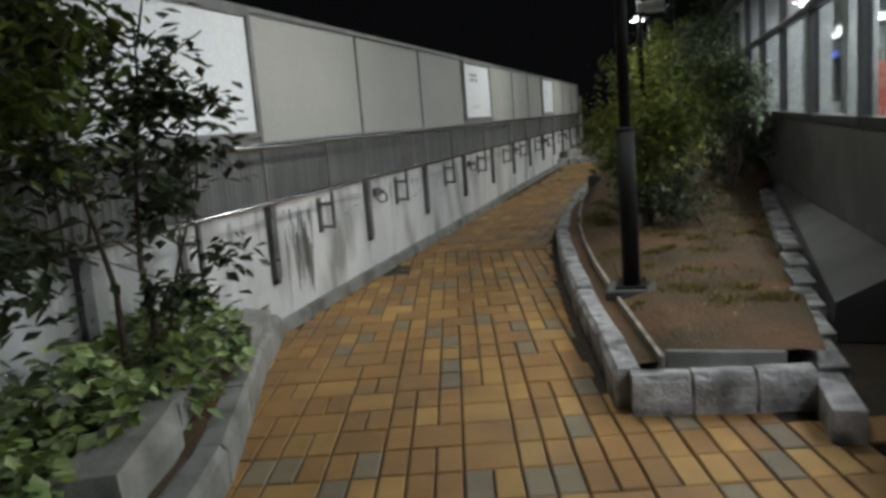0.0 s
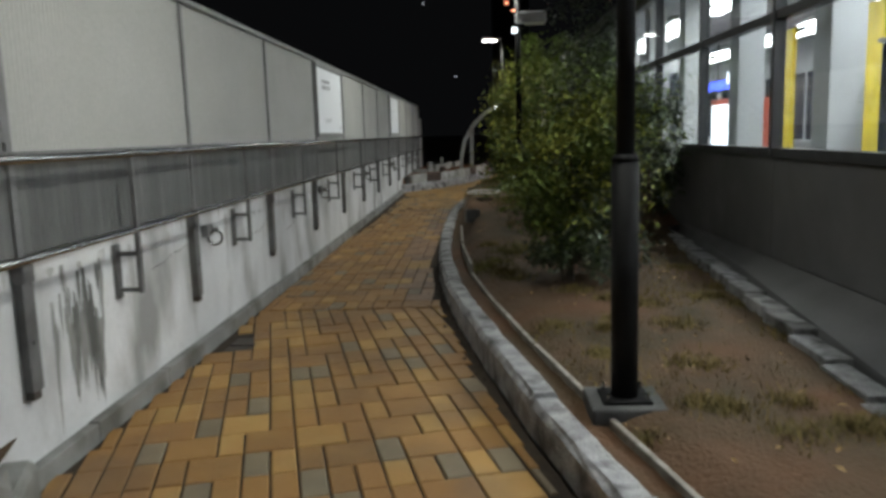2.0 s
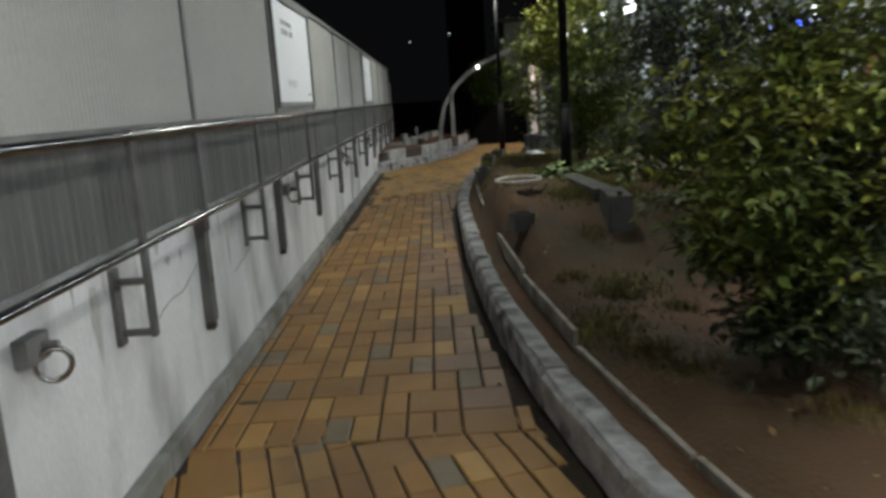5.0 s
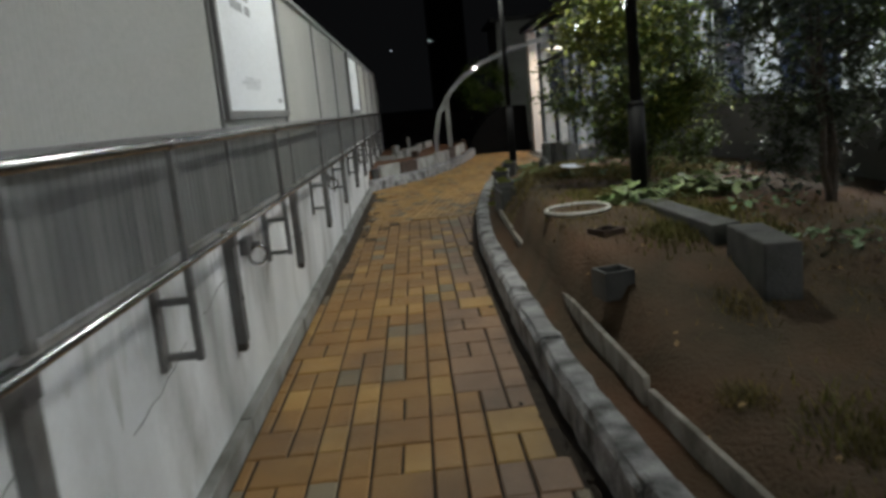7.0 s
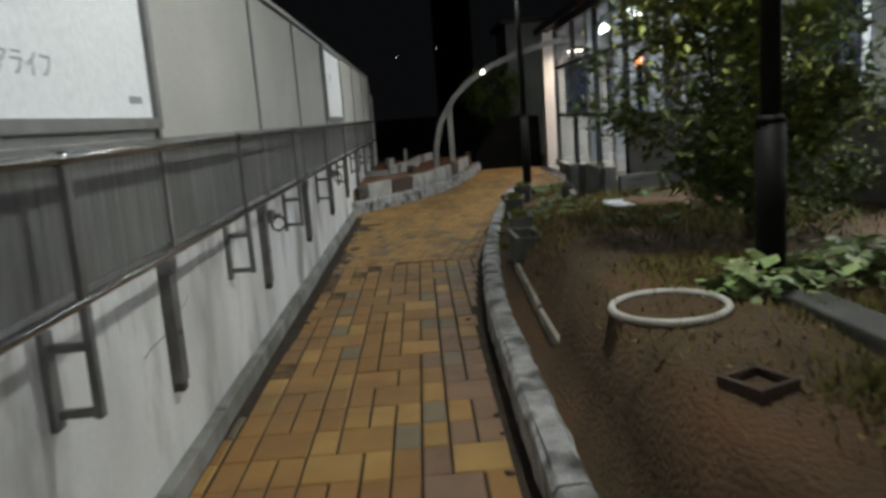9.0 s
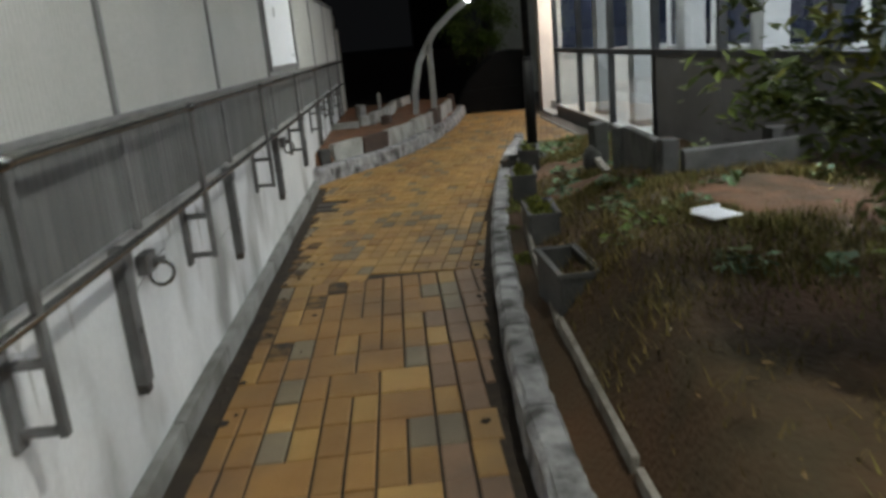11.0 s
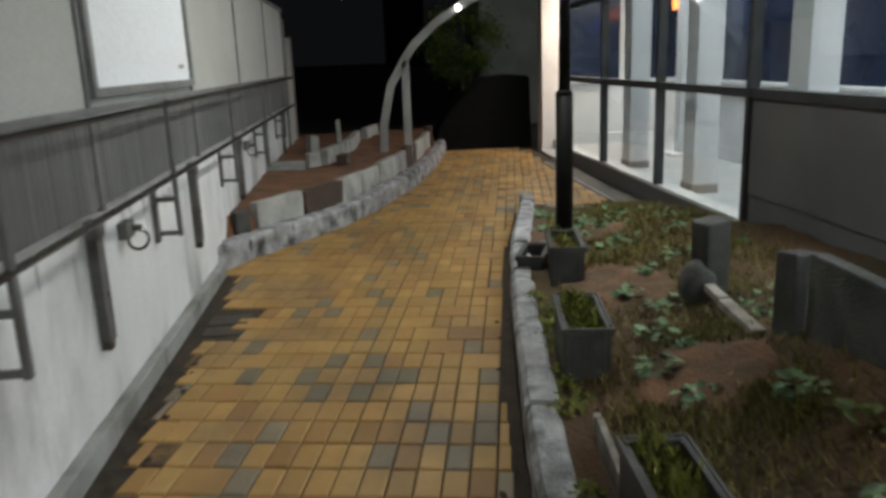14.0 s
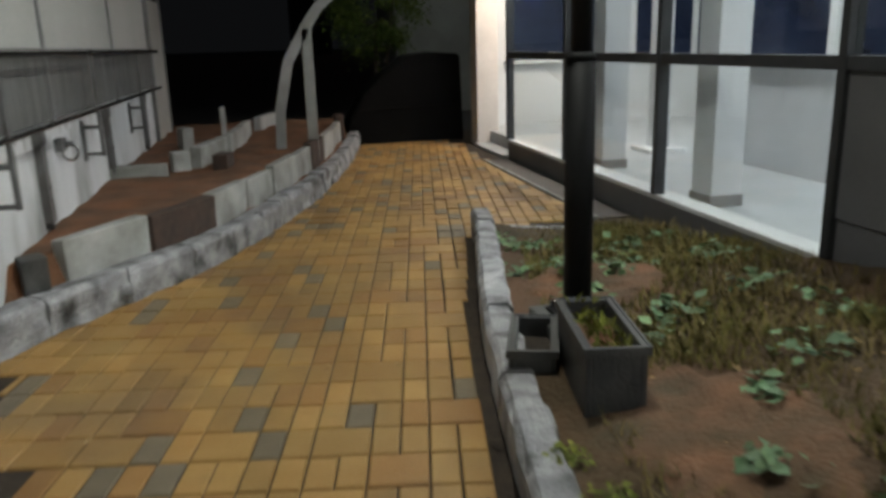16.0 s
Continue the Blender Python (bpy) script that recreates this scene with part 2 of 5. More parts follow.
def box(bm, lo, hi, bevel=0.0, rot=None, jitter=0.0):
    c = [(a + b) / 2 for a, b in zip(lo, hi)]
    s = [b - a for a, b in zip(lo, hi)]
    g = bmesh.ops.create_cube(bm, size=1, matrix=Matrix.Translation(c) @ (rot or Matrix()) @ Matrix.Diagonal((*s, 1)))
    vs = g["verts"]
    if jitter:
        for v in vs:
            v.co += Vector([random.uniform(-jitter, jitter) for _ in range(3)])
    if bevel:
        es = list({e for v in vs for e in v.link_edges})
        bmesh.ops.bevel(bm, geom=es, offset=bevel, segments=2, profile=0.6, affect="EDGES")
    return bm


def cube(lo, hi, bevel=0.0, jitter=0.0):
    return box(bmesh.new(), lo, hi, bevel, None, jitter)


def rod(bm, a, b, r1, r2=None, seg=10):
    a, b = Vector(a), Vector(b)
    d = b - a
    m = Matrix.Translation((a + b) / 2) @ d.to_track_quat("Z", "Y").to_matrix().to_4x4()
    bmesh.ops.create_cone(bm, cap_ends=True, segments=seg, radius1=r1, radius2=r1 if r2 is None else r2, depth=d.length, matrix=m)
    return bm


def interp(points, v):
    """Piecewise straight line through (v, value) pairs."""
    for (a, p), (b, q) in zip(points, points[1:]):
        if v <= b:
            return p + (q - p) * (v - a) / (b - a) if v > a else p
    return points[-1][1]


def smooth_line(points, v, w=0.5):
    return sum(interp(points, v + w * k) for k in (-1, -0.5, 0, 0.5, 1)) / 5


KERB = [(3.8, -0.24), (5.3, -0.60), (6.7, -0.88), (8.6, -1.20), (10.2, -1.36), (12.5, -1.42), (15.5, -1.40), (17.0, -1.28), (18.0, -1.18), (19.8, -0.92), (21.8, -0.58), (24.0, -0.03)]
BED2 = [(22.0, -3.0), (22.45, -2.72), (23.0, -2.32), (23.7, -1.86), (25.6, -1.17), (27.4, -0.71), (28.6, -0.48), (30.1, -0.23), (31.0, -0.13)]
BED0 = [(0.0, -1.05), (2.7, -1.84), (4.5, -2.60), (5.1, -2.80)]


def kerb_x(y):
    return smooth_line(KERB, y, 0.5)


def bed2_x(y):
    return smooth_line(BED2, y, 0.4)


def bed0_x(y):
    return interp(BED0, y)


def soil_z(x, y):
    """Height of the long bed's soil."""
    rise = 1 / (1 + math.exp(-(y - 11.2) * 2.0))
    hump = 0.30 * rise / (1 + math.exp((y - 18.9) * 2.2)) + 0.12 * rise / (1 + math.exp((y - 16.3) * 2.5))
    late = min(1.0, max(0.0, (y - 16.5) / 0.9))
    width = 0.20 - 0.15 * min(1.0, max(0.0, (y - 11.5) / 0.6)) + 0.37 * min(1.0, max(0.0, (y - 13.8) / 1.6)) + 0.55 * late
    inward = min(1.0, max(0.0, (x - kerb_x(y) - 0.26 + 0.07 * min(1.0, max(0.0, (y - 14.0) / 1.5)) * (1 - late)) / width))
    fade = min(1.0, max(0.0, (24.0 - y) / 2.5))
    return 0.17 * (0.35 + 0.65 * fade) + (hump + 0.07 + 0.08 * min(1.0, max(0.0, (y - 16.0) / 2.0))) * inward * fade + 0.018 * noise.noise((x * 2.3, y * 2.3, 0)) + 0.012 * noise.noise((x * 9, y * 9, 3))


# ---------- ground and paving bed ----------
g = bmesh.new()
bmesh.ops.create_grid(g, x_segments=8, y_segments=8, size=900, matrix=Matrix.Translation((0, 0, -0.09)))
tagged(part("ground", g, M["asphalt"]), "dark asphalt ground reaching the horizon", "ground", kind="structure")

pavement = tagged(part("pavement", cube((-2.9, -6, -0.08), (1.75, 31.2, -0.012)), M["bedding"]),
                  "winding footpath of ochre and grey concrete pavers", "pavement", kind="structure")

# ---------- whitewashed wall with its base ----------
WX = -2.91
wall_west = tagged(part("wall_west", cube((WX - 0.2, -6, -0.08), (WX, 28.3, 1.0), 0.012), M["whitewash"]),
                   "whitewashed concrete wall with grey streaks and cracks", "wall", kind="structure")
b = bmesh.new()
y = -6.0
while y < 22.0:
    e = min(y + 0.9, 22.0)
    box(b, (WX, y + 0.004, -0.08), (WX + 0.06 + random.uniform(-0.004, 0.004), e - 0.004, 0.095 + random.uniform(-0.006, 0.006)), 0.008)
    y = e
part("wall_base", b, M["concrete"], wall_west, "rough grey concrete footing")
b = bmesh.new()
for k in range(46):
    yy = 5.45 + 0.42 * random.random() + (0.12 if k % 3 else 0)
    z1 = random.uniform(0.55, 0.93)
    h, w = random.uniform(0.10, 0.5), random.uniform(0.015, 0.05)
    x = WX + 0.0012 + 0.00008 * k
    vs = [b.verts.new((x, yy + w * dy, z1 - h * dz)) for dy, dz in ((0.2, 0), (0.8, 0.03), (1.0, 0.3), (0.85, 0.7), (0.55, 1.0), (0.35, 0.85), (0.0, 0.35))]
    b.faces.new(vs[::-1])
part("grime_patch", b, M["grime"], wall_west, "blackened streaks down the whitewash")
b = bmesh.new()
for k in range(190):
    yy = random.uniform(1.0, 25.5)
    z1 = random.uniform(0.86, 0.985)
    h, w = random.uniform(0.05, 0.4) * random.random() + 0.04, random.uniform(0.02, 0.09)
    x = WX + 0.0008 + 0.000004 * k
    vs = [b.verts.new((x, yy + w * dy, z1 - h * dz)) for dy, dz in ((0.2, 0), (0.8, 0.03), (1.0, 0.3), (0.8, 0.7), (0.55, 1.0), (0.4, 0.8), (0.0, 0.35))]
    b.faces.new(vs[::-1])
part("water_streak", b, M["streak"], wall_west, "grey water streaks below the wall top")["kind"] = "stuff"
# hairline cracks
b = bmesh.new()
for cy, cz in ((6.6, 0.72), (8.6, 0.62), (9.9, 0.55), (10.8, 0.70), (13.0, 0.62), (15.3, 0.7), (17.0, 0.6)):
    p = Vector((WX + 0.001, cy, cz))
    for k in range(7):
        q = p + Vector((0, 0.09, random.uniform(-0.005, 0.035)))
        rod(b, p, q, 0.0025, seg=4)
        p = q
part("crack", b, M["grime"], wall_west, "thin dark cracks")

# ---------- panel fence on the wall ----------
fence = empty("panel_fence", (WX, 0, 1.0), "tall pale grey panel fence standing on the whitewashed wall", "fence")
FX = 0.04
SEAMS = [-5.1, -3.05, -1.0, 1.05, 3.13, 5.21, 7.27, 9.33, 11.46, 13.40, 15.55, 17.42, 19.48, 21.58, 23.75, 26.0, 28.15]


def ribbed_sheet(y0, y1, z0, z1, x, depth=0.003, pitch=0.06):
    """A folded sheet: one continuous mesh with shallow upright ribs."""
    bm = bmesh.new()
    prof, yy = [(x, y0)], y0
    while yy + pitch < y1:
        prof += [(x, yy + pitch * 0.62), (x + depth, yy + pitch * 0.70), (x + depth, yy + pitch * 0.92), (x, yy + pitch)]
        yy += pitch
    prof.append((x, y1))
    rows = [[bm.verts.new((px, py, z)) for px, py in prof] for z in (z0, z1)]
    rear = [[bm.verts.new((x - 0.008, py, z)) for py in (y0, y1)] for z in (z0, z1)]
    for k in range(len(prof) - 1):
        bm.faces.new((rows[0][k], rows[0][k + 1], rows[1][k + 1], rows[1][k]))
    bm.faces.new((rear[0][0], rear[1][0], rear[1][1], rear[0][1]))
    bm.faces.new((rows[0][0], rows[1][0], rear[1][0], rear[0][0]))
    bm.faces.new((rows[0][-1], rear[0][1], rear[1][1], rows[1][-1]))
    return bm


for s0, s1 in zip(SEAMS, SEAMS[1:]):
    part("panel", ribbed_sheet(s0 + 0.02, s1 - 0.02, 0.46, 1.40, FX - 0.004, 0.0025, 0.035), M["panel"], fence)
    part("lower_sheet", ribbed_sheet(s0 + 0.02, s1 - 0.02, 0.02, 0.44, FX - 0.004), M["infill"], fence, "dark grey ribbed lower sheet")
for s in SEAMS:
    part("post", cube((FX - 0.02, s - 0.02, 0.0), (FX + 0.012, s + 0.02, 1.40), 0.004), M["frame"], fence)
part("cap_rail", cube((FX - 0.05, -5.1, 1.40), (FX + 0.03, 28.17, 1.44), 0.006), M["frame"], fence, "dark grey capping rail")
part("middle_rail", cube((FX - 0.012, -5.1, 0.437), (FX + 0.012, 28.17, 0.463), 0.003), M["frame"], fence)
part("end_post", cube((FX - 0.12, 28.17, 0.0), (FX + 0.03, 28.29, 1.30), 0.01), M["frame"], fence)

# a lower run of the fence past its end
low = empty("low_fence", (WX + 0.02, 28.36, 0), "lower grey panel fence running on past the tall one", "fence")
part("panel", cube((-0.02, 0.02, 0.3), (0.0, 1.28, 2.05), 0.004), M["panel"], low)
for k in range(2):
    part("post", cube((-0.03, 1.3 * k - 0.025, -0.09), (0.02, 1.3 * k + 0.015, 2.09), 0.004), M["frame"], low)

# posters in frames on the fence
def poster(y0, y1, texts):
    th = empty("poster", (WX + FX, (y0 + y1) / 2, 1.5), "white printed poster in a grey frame on the fence", "poster", "posters on the fence")
    h = (y1 - y0) / 2
    part("sheet", cube((0.003, -h + 0.03, 0.03), (0.012, h - 0.03, 0.86)), M["poster"], th)
    for nm, lo, hi in (("frame_side", (0.002, -h, 0), (0.035, -h + 0.055, 0.9)), ("frame_side", (0.002, h - 0.055, 0), (0.035, h, 0.9)),
                       ("frame_bottom", (0.002, -h + 0.055, 0), (0.035, h - 0.055, 0.045)), ("frame_top", (0.002, -h + 0.055, 0.86), (0.035, h - 0.055, 0.9))):
        part(nm, cube(lo, hi, 0.004), M["frame"], th, "grey frame")
    for k, (dy, z, w, hh) in enumerate(texts):
        part("print_line", cube((0.012, dy, z), (0.0135, dy + w, z + hh)), M["print_grey"], th)
    return th


poster(3.15, 5.19, [(0.7, 0.13, 0.16, 0.022)])
p2 = poster(11.48, 13.38, [(0.66, 0.10, 0.13, 0.028), (-0.5, 0.60, 0.30, 0.05), (-0.12, 0.60, 0.14, 0.05), (-0.5, 0.68, 0.5, 0.04)])
poster(19.50, 21.56, [(0.7, 0.12, 0.14, 0.025), (-0.35, 0.5, 0.10, 0.09)])
cu = bpy.data.curves.new("lettering", "FONT")
cu.body, cu.size, cu.extrude = "\u30fc\u30b7\u30a2\u30e9\u30a4\u30d5", 0.085, 0.0006
cu.materials.append(M["print_grey"])
t = new("lettering", cu)
t.parent = p2
t.matrix_local = pose(0.0135, -0.45, 0.17, 90, 0, 90)

# ---------- railing along the wall ----------
railing = empty("railing", (WX + 0.14, 0, 1.0), "round steel railing in front of the fence, shiny from wear", "railing")
RPOSTS = [-4.0, -1.98, 0.05, 2.08, 4.11, 6.14, 8.19, 10.24, 12.26, 14.40, 16.28, 18.31, 20.42, 22.5, 24.6, 26.65]
b = bmesh.new()
rod(b, (0, -4.9, 0.43), (0, 28.1, 0.43), 0.019, seg=12)
part("top_rail", b, M["steel"], railing, "polished steel top rail", True)
b = bmesh.new()
rod(b, (0, -4.9, 0.02), (0, 28.1, 0.02), 0.016, seg=12)
part("bottom_rail", b, M["steel"], railing, "polished steel bottom rail", True)
for s in RPOSTS:
    part("post", cube((-0.012, s - 0.018, -0.33), (0.012, s + 0.018, 0.43), 0.003), M["channel"], railing)
    b = bmesh.new()
    rod(b, (0, s - 0.035, 0.43), (0, s + 0.035, 0.43), 0.023, seg=12)
    part("sleeve", b, M["steel"], railing, "bright joint sleeve", True)
    b = cube((-0.14, s - 0.03, -0.36), (-0.118, s + 0.03, -0.06), 0.003)
    box(b, (-0.13, s - 0.012, -0.125), (0.0, s + 0.012, -0.10), 0.002)
    box(b, (-0.13, s - 0.012, -0.325), (0.0, s + 0.012, -0.30), 0.002)
    part("wall_bracket", b, M["channel"], railing, "grey steel wall bracket")

# steel channels along the wall
ch = None
for s in [9.27 + 2.0175 * k for k in range(-7, 10)]:
    if ch is None:
        ch = empty("channel_bracket", (WX, s, 0.40), "weathered grey steel channel bolted to the white wall", "bracket", "channels along the wall")
        part("web", cube((0.0, -0.035, 0.02), (0.04, 0.035, 0.50), 0.004), M["channel"], ch)
        part("head", cube((0.0, -0.042, 0.50), (0.062, 0.042, 0.58), 0.004), M["channel"], ch)
        part("flange", cube((0.04, -0.042, 0.02), (0.052, 0.042, 0.50), 0.003), M["channel"], ch)
        b = bmesh.new()
        rod(b, (0.052, 0.0, 0.24), (0.060, 0.0, 0.24), 0.013, seg=6)
        part("bolt", b, M["channel"], ch)
        part("foot", cube((0.0, -0.03, -0.02), (0.045, 0.03, 0.02), 0.004), M["grate"], ch, "rusted foot")
    else:
        copy_thing(ch, Matrix.Translation((WX, s, 0.40)))

# mooring rings
def torus(bm, m, R, r, seg=24, sub=8):
    rows = []
    for i in range(seg):
        a = 2 * math.pi * i / seg
        rows.append([bm.verts.new(m @ Vector(((R + r * math.cos(c)) * math.cos(a), (R + r * math.cos(c)) * math.sin(a), r * math.sin(c))))
                     for c in (2 * math.pi * j / sub for j in range(sub))])
    for i in range(seg):
        for j in range(sub):
            bm.faces.new((rows[i][j], rows[(i + 1) % seg][j], rows[(i + 1) % seg][(j + 1) % sub], rows[i][(j + 1) % sub]))
    return bm


first = None
for ry in (7.55, 11.66, 15.62, 19.83, 23.9):
    if first is None:
        first = empty("wall_ring", (WX, ry, 0.8), "old iron ring hanging from a rusty plate on the wall", "ring", "rings on the wall")
        b = cube((0.0, -0.08, 0.0), (0.05, 0.05, 0.085), 0.006)
        part("plate", b, M["channel"], first)
        b = bmesh.new()
        rod(b, (0.0, 0.0, 0.05), (0.10, 0.0, 0.05), 0.012, seg=8)
        part("eye", b, M["channel"], first)
        part("ring", torus(bmesh.new(), pose(0.075, 0.0, -0.015, 90, 0, 30), 0.05, 0.009), M["steel"], first, "worn bright ring", True)
    else:
        copy_thing(first, Matrix.Translation((WX, ry, 0.8)))

# ---------- long planted bed: soil, kerb stones, edging boards ----------
soil_verts, soil_faces, idx = [], [], {}
NY, NX = 210, 30
for j in range(NY + 1):
    y = 4.05 + (24.0 - 4.05) * j / NY
    x0 = kerb_x(y) + 0.10
    x1 = 1.385 if y > 10.8 else min(1.22, 0.66 + (y - 2.9) * 0.075)
    y_shift = 0.72 * max(0.0, (y - 21.0) / 3.0)
    for i in range(NX + 1):
        x = x0 + (x1 - x0) * i / NX
        yy = y - y_shift * (x - x0)
        soil_verts.append((x, yy, soil_z(x, y)))
for j in range(NY):
    for i in range(NX):
        a = j * (NX + 1) + i
        soil_faces.append((a, a + 1, a + NX + 2, a + NX + 1))
me = bpy.data.meshes.new("soil_bed")
me.from_pydata(soil_verts, [], soil_faces)
me.materials.append(M["soil"])
me.polygons.foreach_set("use_smooth", [True] * len(me.polygons))
tagged(new("soil_bed", me), "brown soil bed with sparse dry grass", "soil", kind="structure")


def stone(length, width, height, rough=0.012):
    """A hewn kerb stone lying along y, its foot at z = 0: worn flat top, broken face."""
    b = cube((0, 0, 0), (width, length, height))
    bmesh.ops.subdivide_edges(b, edges=b.edges[:], cuts=5, use_grid_fill=True)
    seed = random.random() * 20
    for v in b.verts:
        top = v.co.z > height - 0.01
        rim = top and (abs(v.co.x) < 0.01 or abs(v.co.x) > abs(width) - 0.01)
        n = noise.noise_vector(Vector((v.co.x * 9, v.co.y * 7, v.co.z * 11)) + Vector((seed, 0, 0)))
        chip = noise.noise((v.co.y * 11 + seed, v.co.z * 4, seed))
        v.co += Vector((n.x * rough * 1.2, n.y * rough * 0.4, n.z * rough * (0.45 if top else 0.8)))
        if rim:
            v.co.z -= 0.012 + 0.022 * max(0.0, chip)
            v.co.x += math.copysign(0.012 + 0.02 * max(0.0, chip), width / 2 - v.co.x)
    return b


def kerb_run(name, label, points, width, height, group, mat, length=0.55, rough=0.012):
    """Kerb stones laid end to end along a line of (x, y) places."""
    th = empty(name, (*points[0], 0), label, "kerb", group)
    base = Vector((*points[0], 0))
    carry, k = 0.0, 0
    pts = [Vector((*p, 0)) for p in points]
    dist = [0.0]
    for a, c in zip(pts, pts[1:]):
        dist.append(dist[-1] + (c - a).length)

    def at(s):
        for i in range(len(pts) - 1):
            if s <= dist[i + 1] or i == len(pts) - 2:
                return pts[i].lerp(pts[i + 1], (s - dist[i]) / (dist[i + 1] - dist[i]))

    s = 0.0
    while s < dist[-1] - 0.08:
        e = min(dist[-1], s + length * random.uniform(0.8, 1.2))
        p, q = at(s), at(e)
        d = q - p
        b = stone(d.length - 0.012, width, height + random.uniform(-0.012, 0.012), rough)
        bmesh.ops.transform(b, verts=b.verts, matrix=Matrix.Translation(p - base) @ d.to_track_quat("Y", "Z").to_matrix().to_4x4())
        part("kerb_stone", b, mat, th, smooth=False)
        s = e
    return th


def stretch(fn, y0, y1, off, n=60):
    return [(fn(y0 + (y1 - y0) * k / n) + off, y0 + (y1 - y0) * k / n) for k in range(n + 1)]


kerb_run("stone_kerb", "rough weathered grey granite kerb along the soil bed", stretch(kerb_x, 3.82, 23.95, 0.0), 0.15, 0.20, "", M["kerb"], 0.95, 0.012)
kerb_run("front_kerb", "rounded grey kerb closing the front of the bed", [(0.66, 3.86), (-0.2, 3.74)][::-1], 0.14, 0.20, "", M["kerb"], 0.32, 0.016).matrix_world = Matrix.Translation((-0.2, 3.84, 0))
kerb_run("end_kerb", "low grey kerb closing the far end of the bed", [(0.0, 24.05), (1.36, 23.2)], 0.10, 0.07, "", M["kerb"], 0.5)
# thin edging boards behind the kerb
boards = empty("edging_boards", (0, 0, 0), "thin pale concrete edging strips set in the soil behind the kerb", "edging")
y = 4.0
while y < 18.6:
    e = min(y + random.uniform(1.2, 1.45), 18.6)
    low = 0.03 + 0.095 * min(1.0, max(0.0, (y - 8.0) / 2.0)) - 0.04 * min(1.0, max(0.0, (y - 14.5) / 1.0))
    p, q = Vector((kerb_x(y) + 0.27, y, low)), Vector((kerb_x(e) + 0.27, e, low))
    d = q - p
    b = cube((-0.014, 0.02, -0.1), (0.014, d.length - 0.02, 0.185 + random.uniform(-0.015, 0.012)), 0.004)
    bmesh.ops.transform(b, verts=b.verts, matrix=Matrix.Translation(p) @ d.to_track_quat("Y", "Z").to_matrix().to_4x4())
    part("strip", b, M["board"], boards)
    y = e
b = cube((-0.02, 4.02, 0.05), (0.56, 4.06, 0.235), 0.006)
part("strip", b, M["concrete"], boards, "grey front strip")

# stone strip and plinth at the foot of the building
strip = empty("stone_strip", (0.66, 2.9, 0), "low strip of cut grey stone beside the building", "kerb")
y, k = 3.45, 0
while y < 10.9:
    x = min(1.16, 0.62 + (y - 2.9) * 0.075)
    L = 0.5
    top = 0.15 + 0.17 * min(1.0, max(0.0, (y - 3.5) / 3.0))
    part("strip_stone", cube((x - 0.66, y - 2.9 + 0.004, -0.05), (x - 0.66 + 0.14, y - 2.9 + L - 0.004, top + random.uniform(-0.006, 0.006)), 0.008), M["kerb"], strip)
    y += L
b = bmesh.new()
vs = [b.verts.new(v) for v in ((0.95, 5.0, -0.05), (1.40, 5.0, -0.05), (1.40, 10.9, -0.05), (1.34, 10.9, -0.05), (0.97, 5.0, 0.24), (1.40, 5.0, 0.46), (1.40, 10.9, 0.42), (1.35, 10.9, 0.28))]
for f in ((0, 1, 5, 4), (1, 2, 6, 5), (2, 3, 7, 6), (3, 0, 4, 7), (4, 5, 6, 7), (3, 2, 1, 0)):
    b.faces.new([vs[i] for i in f])
tagged(part("plinth", b, M["dado"]), "sloping grey concrete plinth under the building wall", "plinth", kind="structure")

# ---------- front left bed ----------
kerb_run("left_kerb", "smooth grey concrete kerb curving to the wall", [(bed0_x(y0), y0) for y0 in [k * 0.3 for k in range(-6, 18)]][::1], -0.15, 0.19, "", M["concrete"], 0.9, 0.006)
b = bmesh.new()
bmesh.ops.create_grid(b, x_segments=24, y_segments=60, size=0.5)
for v in b.verts:
    yy = -2 + (v.co.y + 0.5) * 7.1
    xx = WX + (bed0_x(yy) - 0.1 - WX) * (v.co.x + 0.5)
    v.co = Vector((xx, yy, 0.2 + 0.02 * noise.noise((xx * 3, yy * 3, 1)) + 0.1 * (0.5 - v.co.x * 0)))
tagged(part("left_soil", b, M["soil"], smooth=True), "dark soil under the ivy and shrubs", "soil", kind="structure")
first = None
for k, (bx, by, rz, s) in enumerate(((-1.62, 1.55, 14, 1.0), (-1.98, 2.3, 18, 1.1), (-2.25, 2.95, 20, 0.9), (-2.52, 3.65, 22, 1.0), (-2.66, 4.35, 12, 0.75))):
    th = empty("rough_stone", pose(bx, by, 0.17, random.uniform(-6, 6), random.uniform(-8, 8), rz), "rough pale stone block edging the planted bed", "stone", "stones along the front bed")
    b = cube((-0.11 * s, -0.3 * s, -0.05), (0.11 * s, 0.3 * s, 0.24 * s))
    bmesh.ops.subdivide_edges(b, edges=b.edges[:], cuts=2, use_grid_fill=True)
    for v in b.verts:
        v.co += noise.noise_vector(v.co * 5 + Vector((k * 7, 0, 0))) * 0.035
    part("stone", b, M["concrete"], th)

# ---------- far left bed ----------
kerb_run("curved_kerb", "curving rough granite kerb of the far bed", stretch(bed2_x, 22.0, 30.6, 0.0), -0.17, 0.20, "", M["kerb"], 0.5, 0.02)
b = bmesh.new()
bmesh.ops.create_grid(b, x_segments=44, y_segments=90, size=0.5)
for v in b.verts:
    across = 1 - (0.5 - v.co.x) ** 2
    yy = 22.05 + (v.co.y + 0.5) * 8.4
    xe = bed2_x(yy) - 0.1
    xw = WX if yy < 28.3 else -4.5
    xx = xw + (max(xe, WX + 0.02) - xw) * across
    v.co = Vector((xx, yy, 0.165 + 0.20 * min(1, max(0, (xe - xx - 0.11) / 0.09)) + 0.03 * noise.noise((xx * 3, yy * 3, 5))))
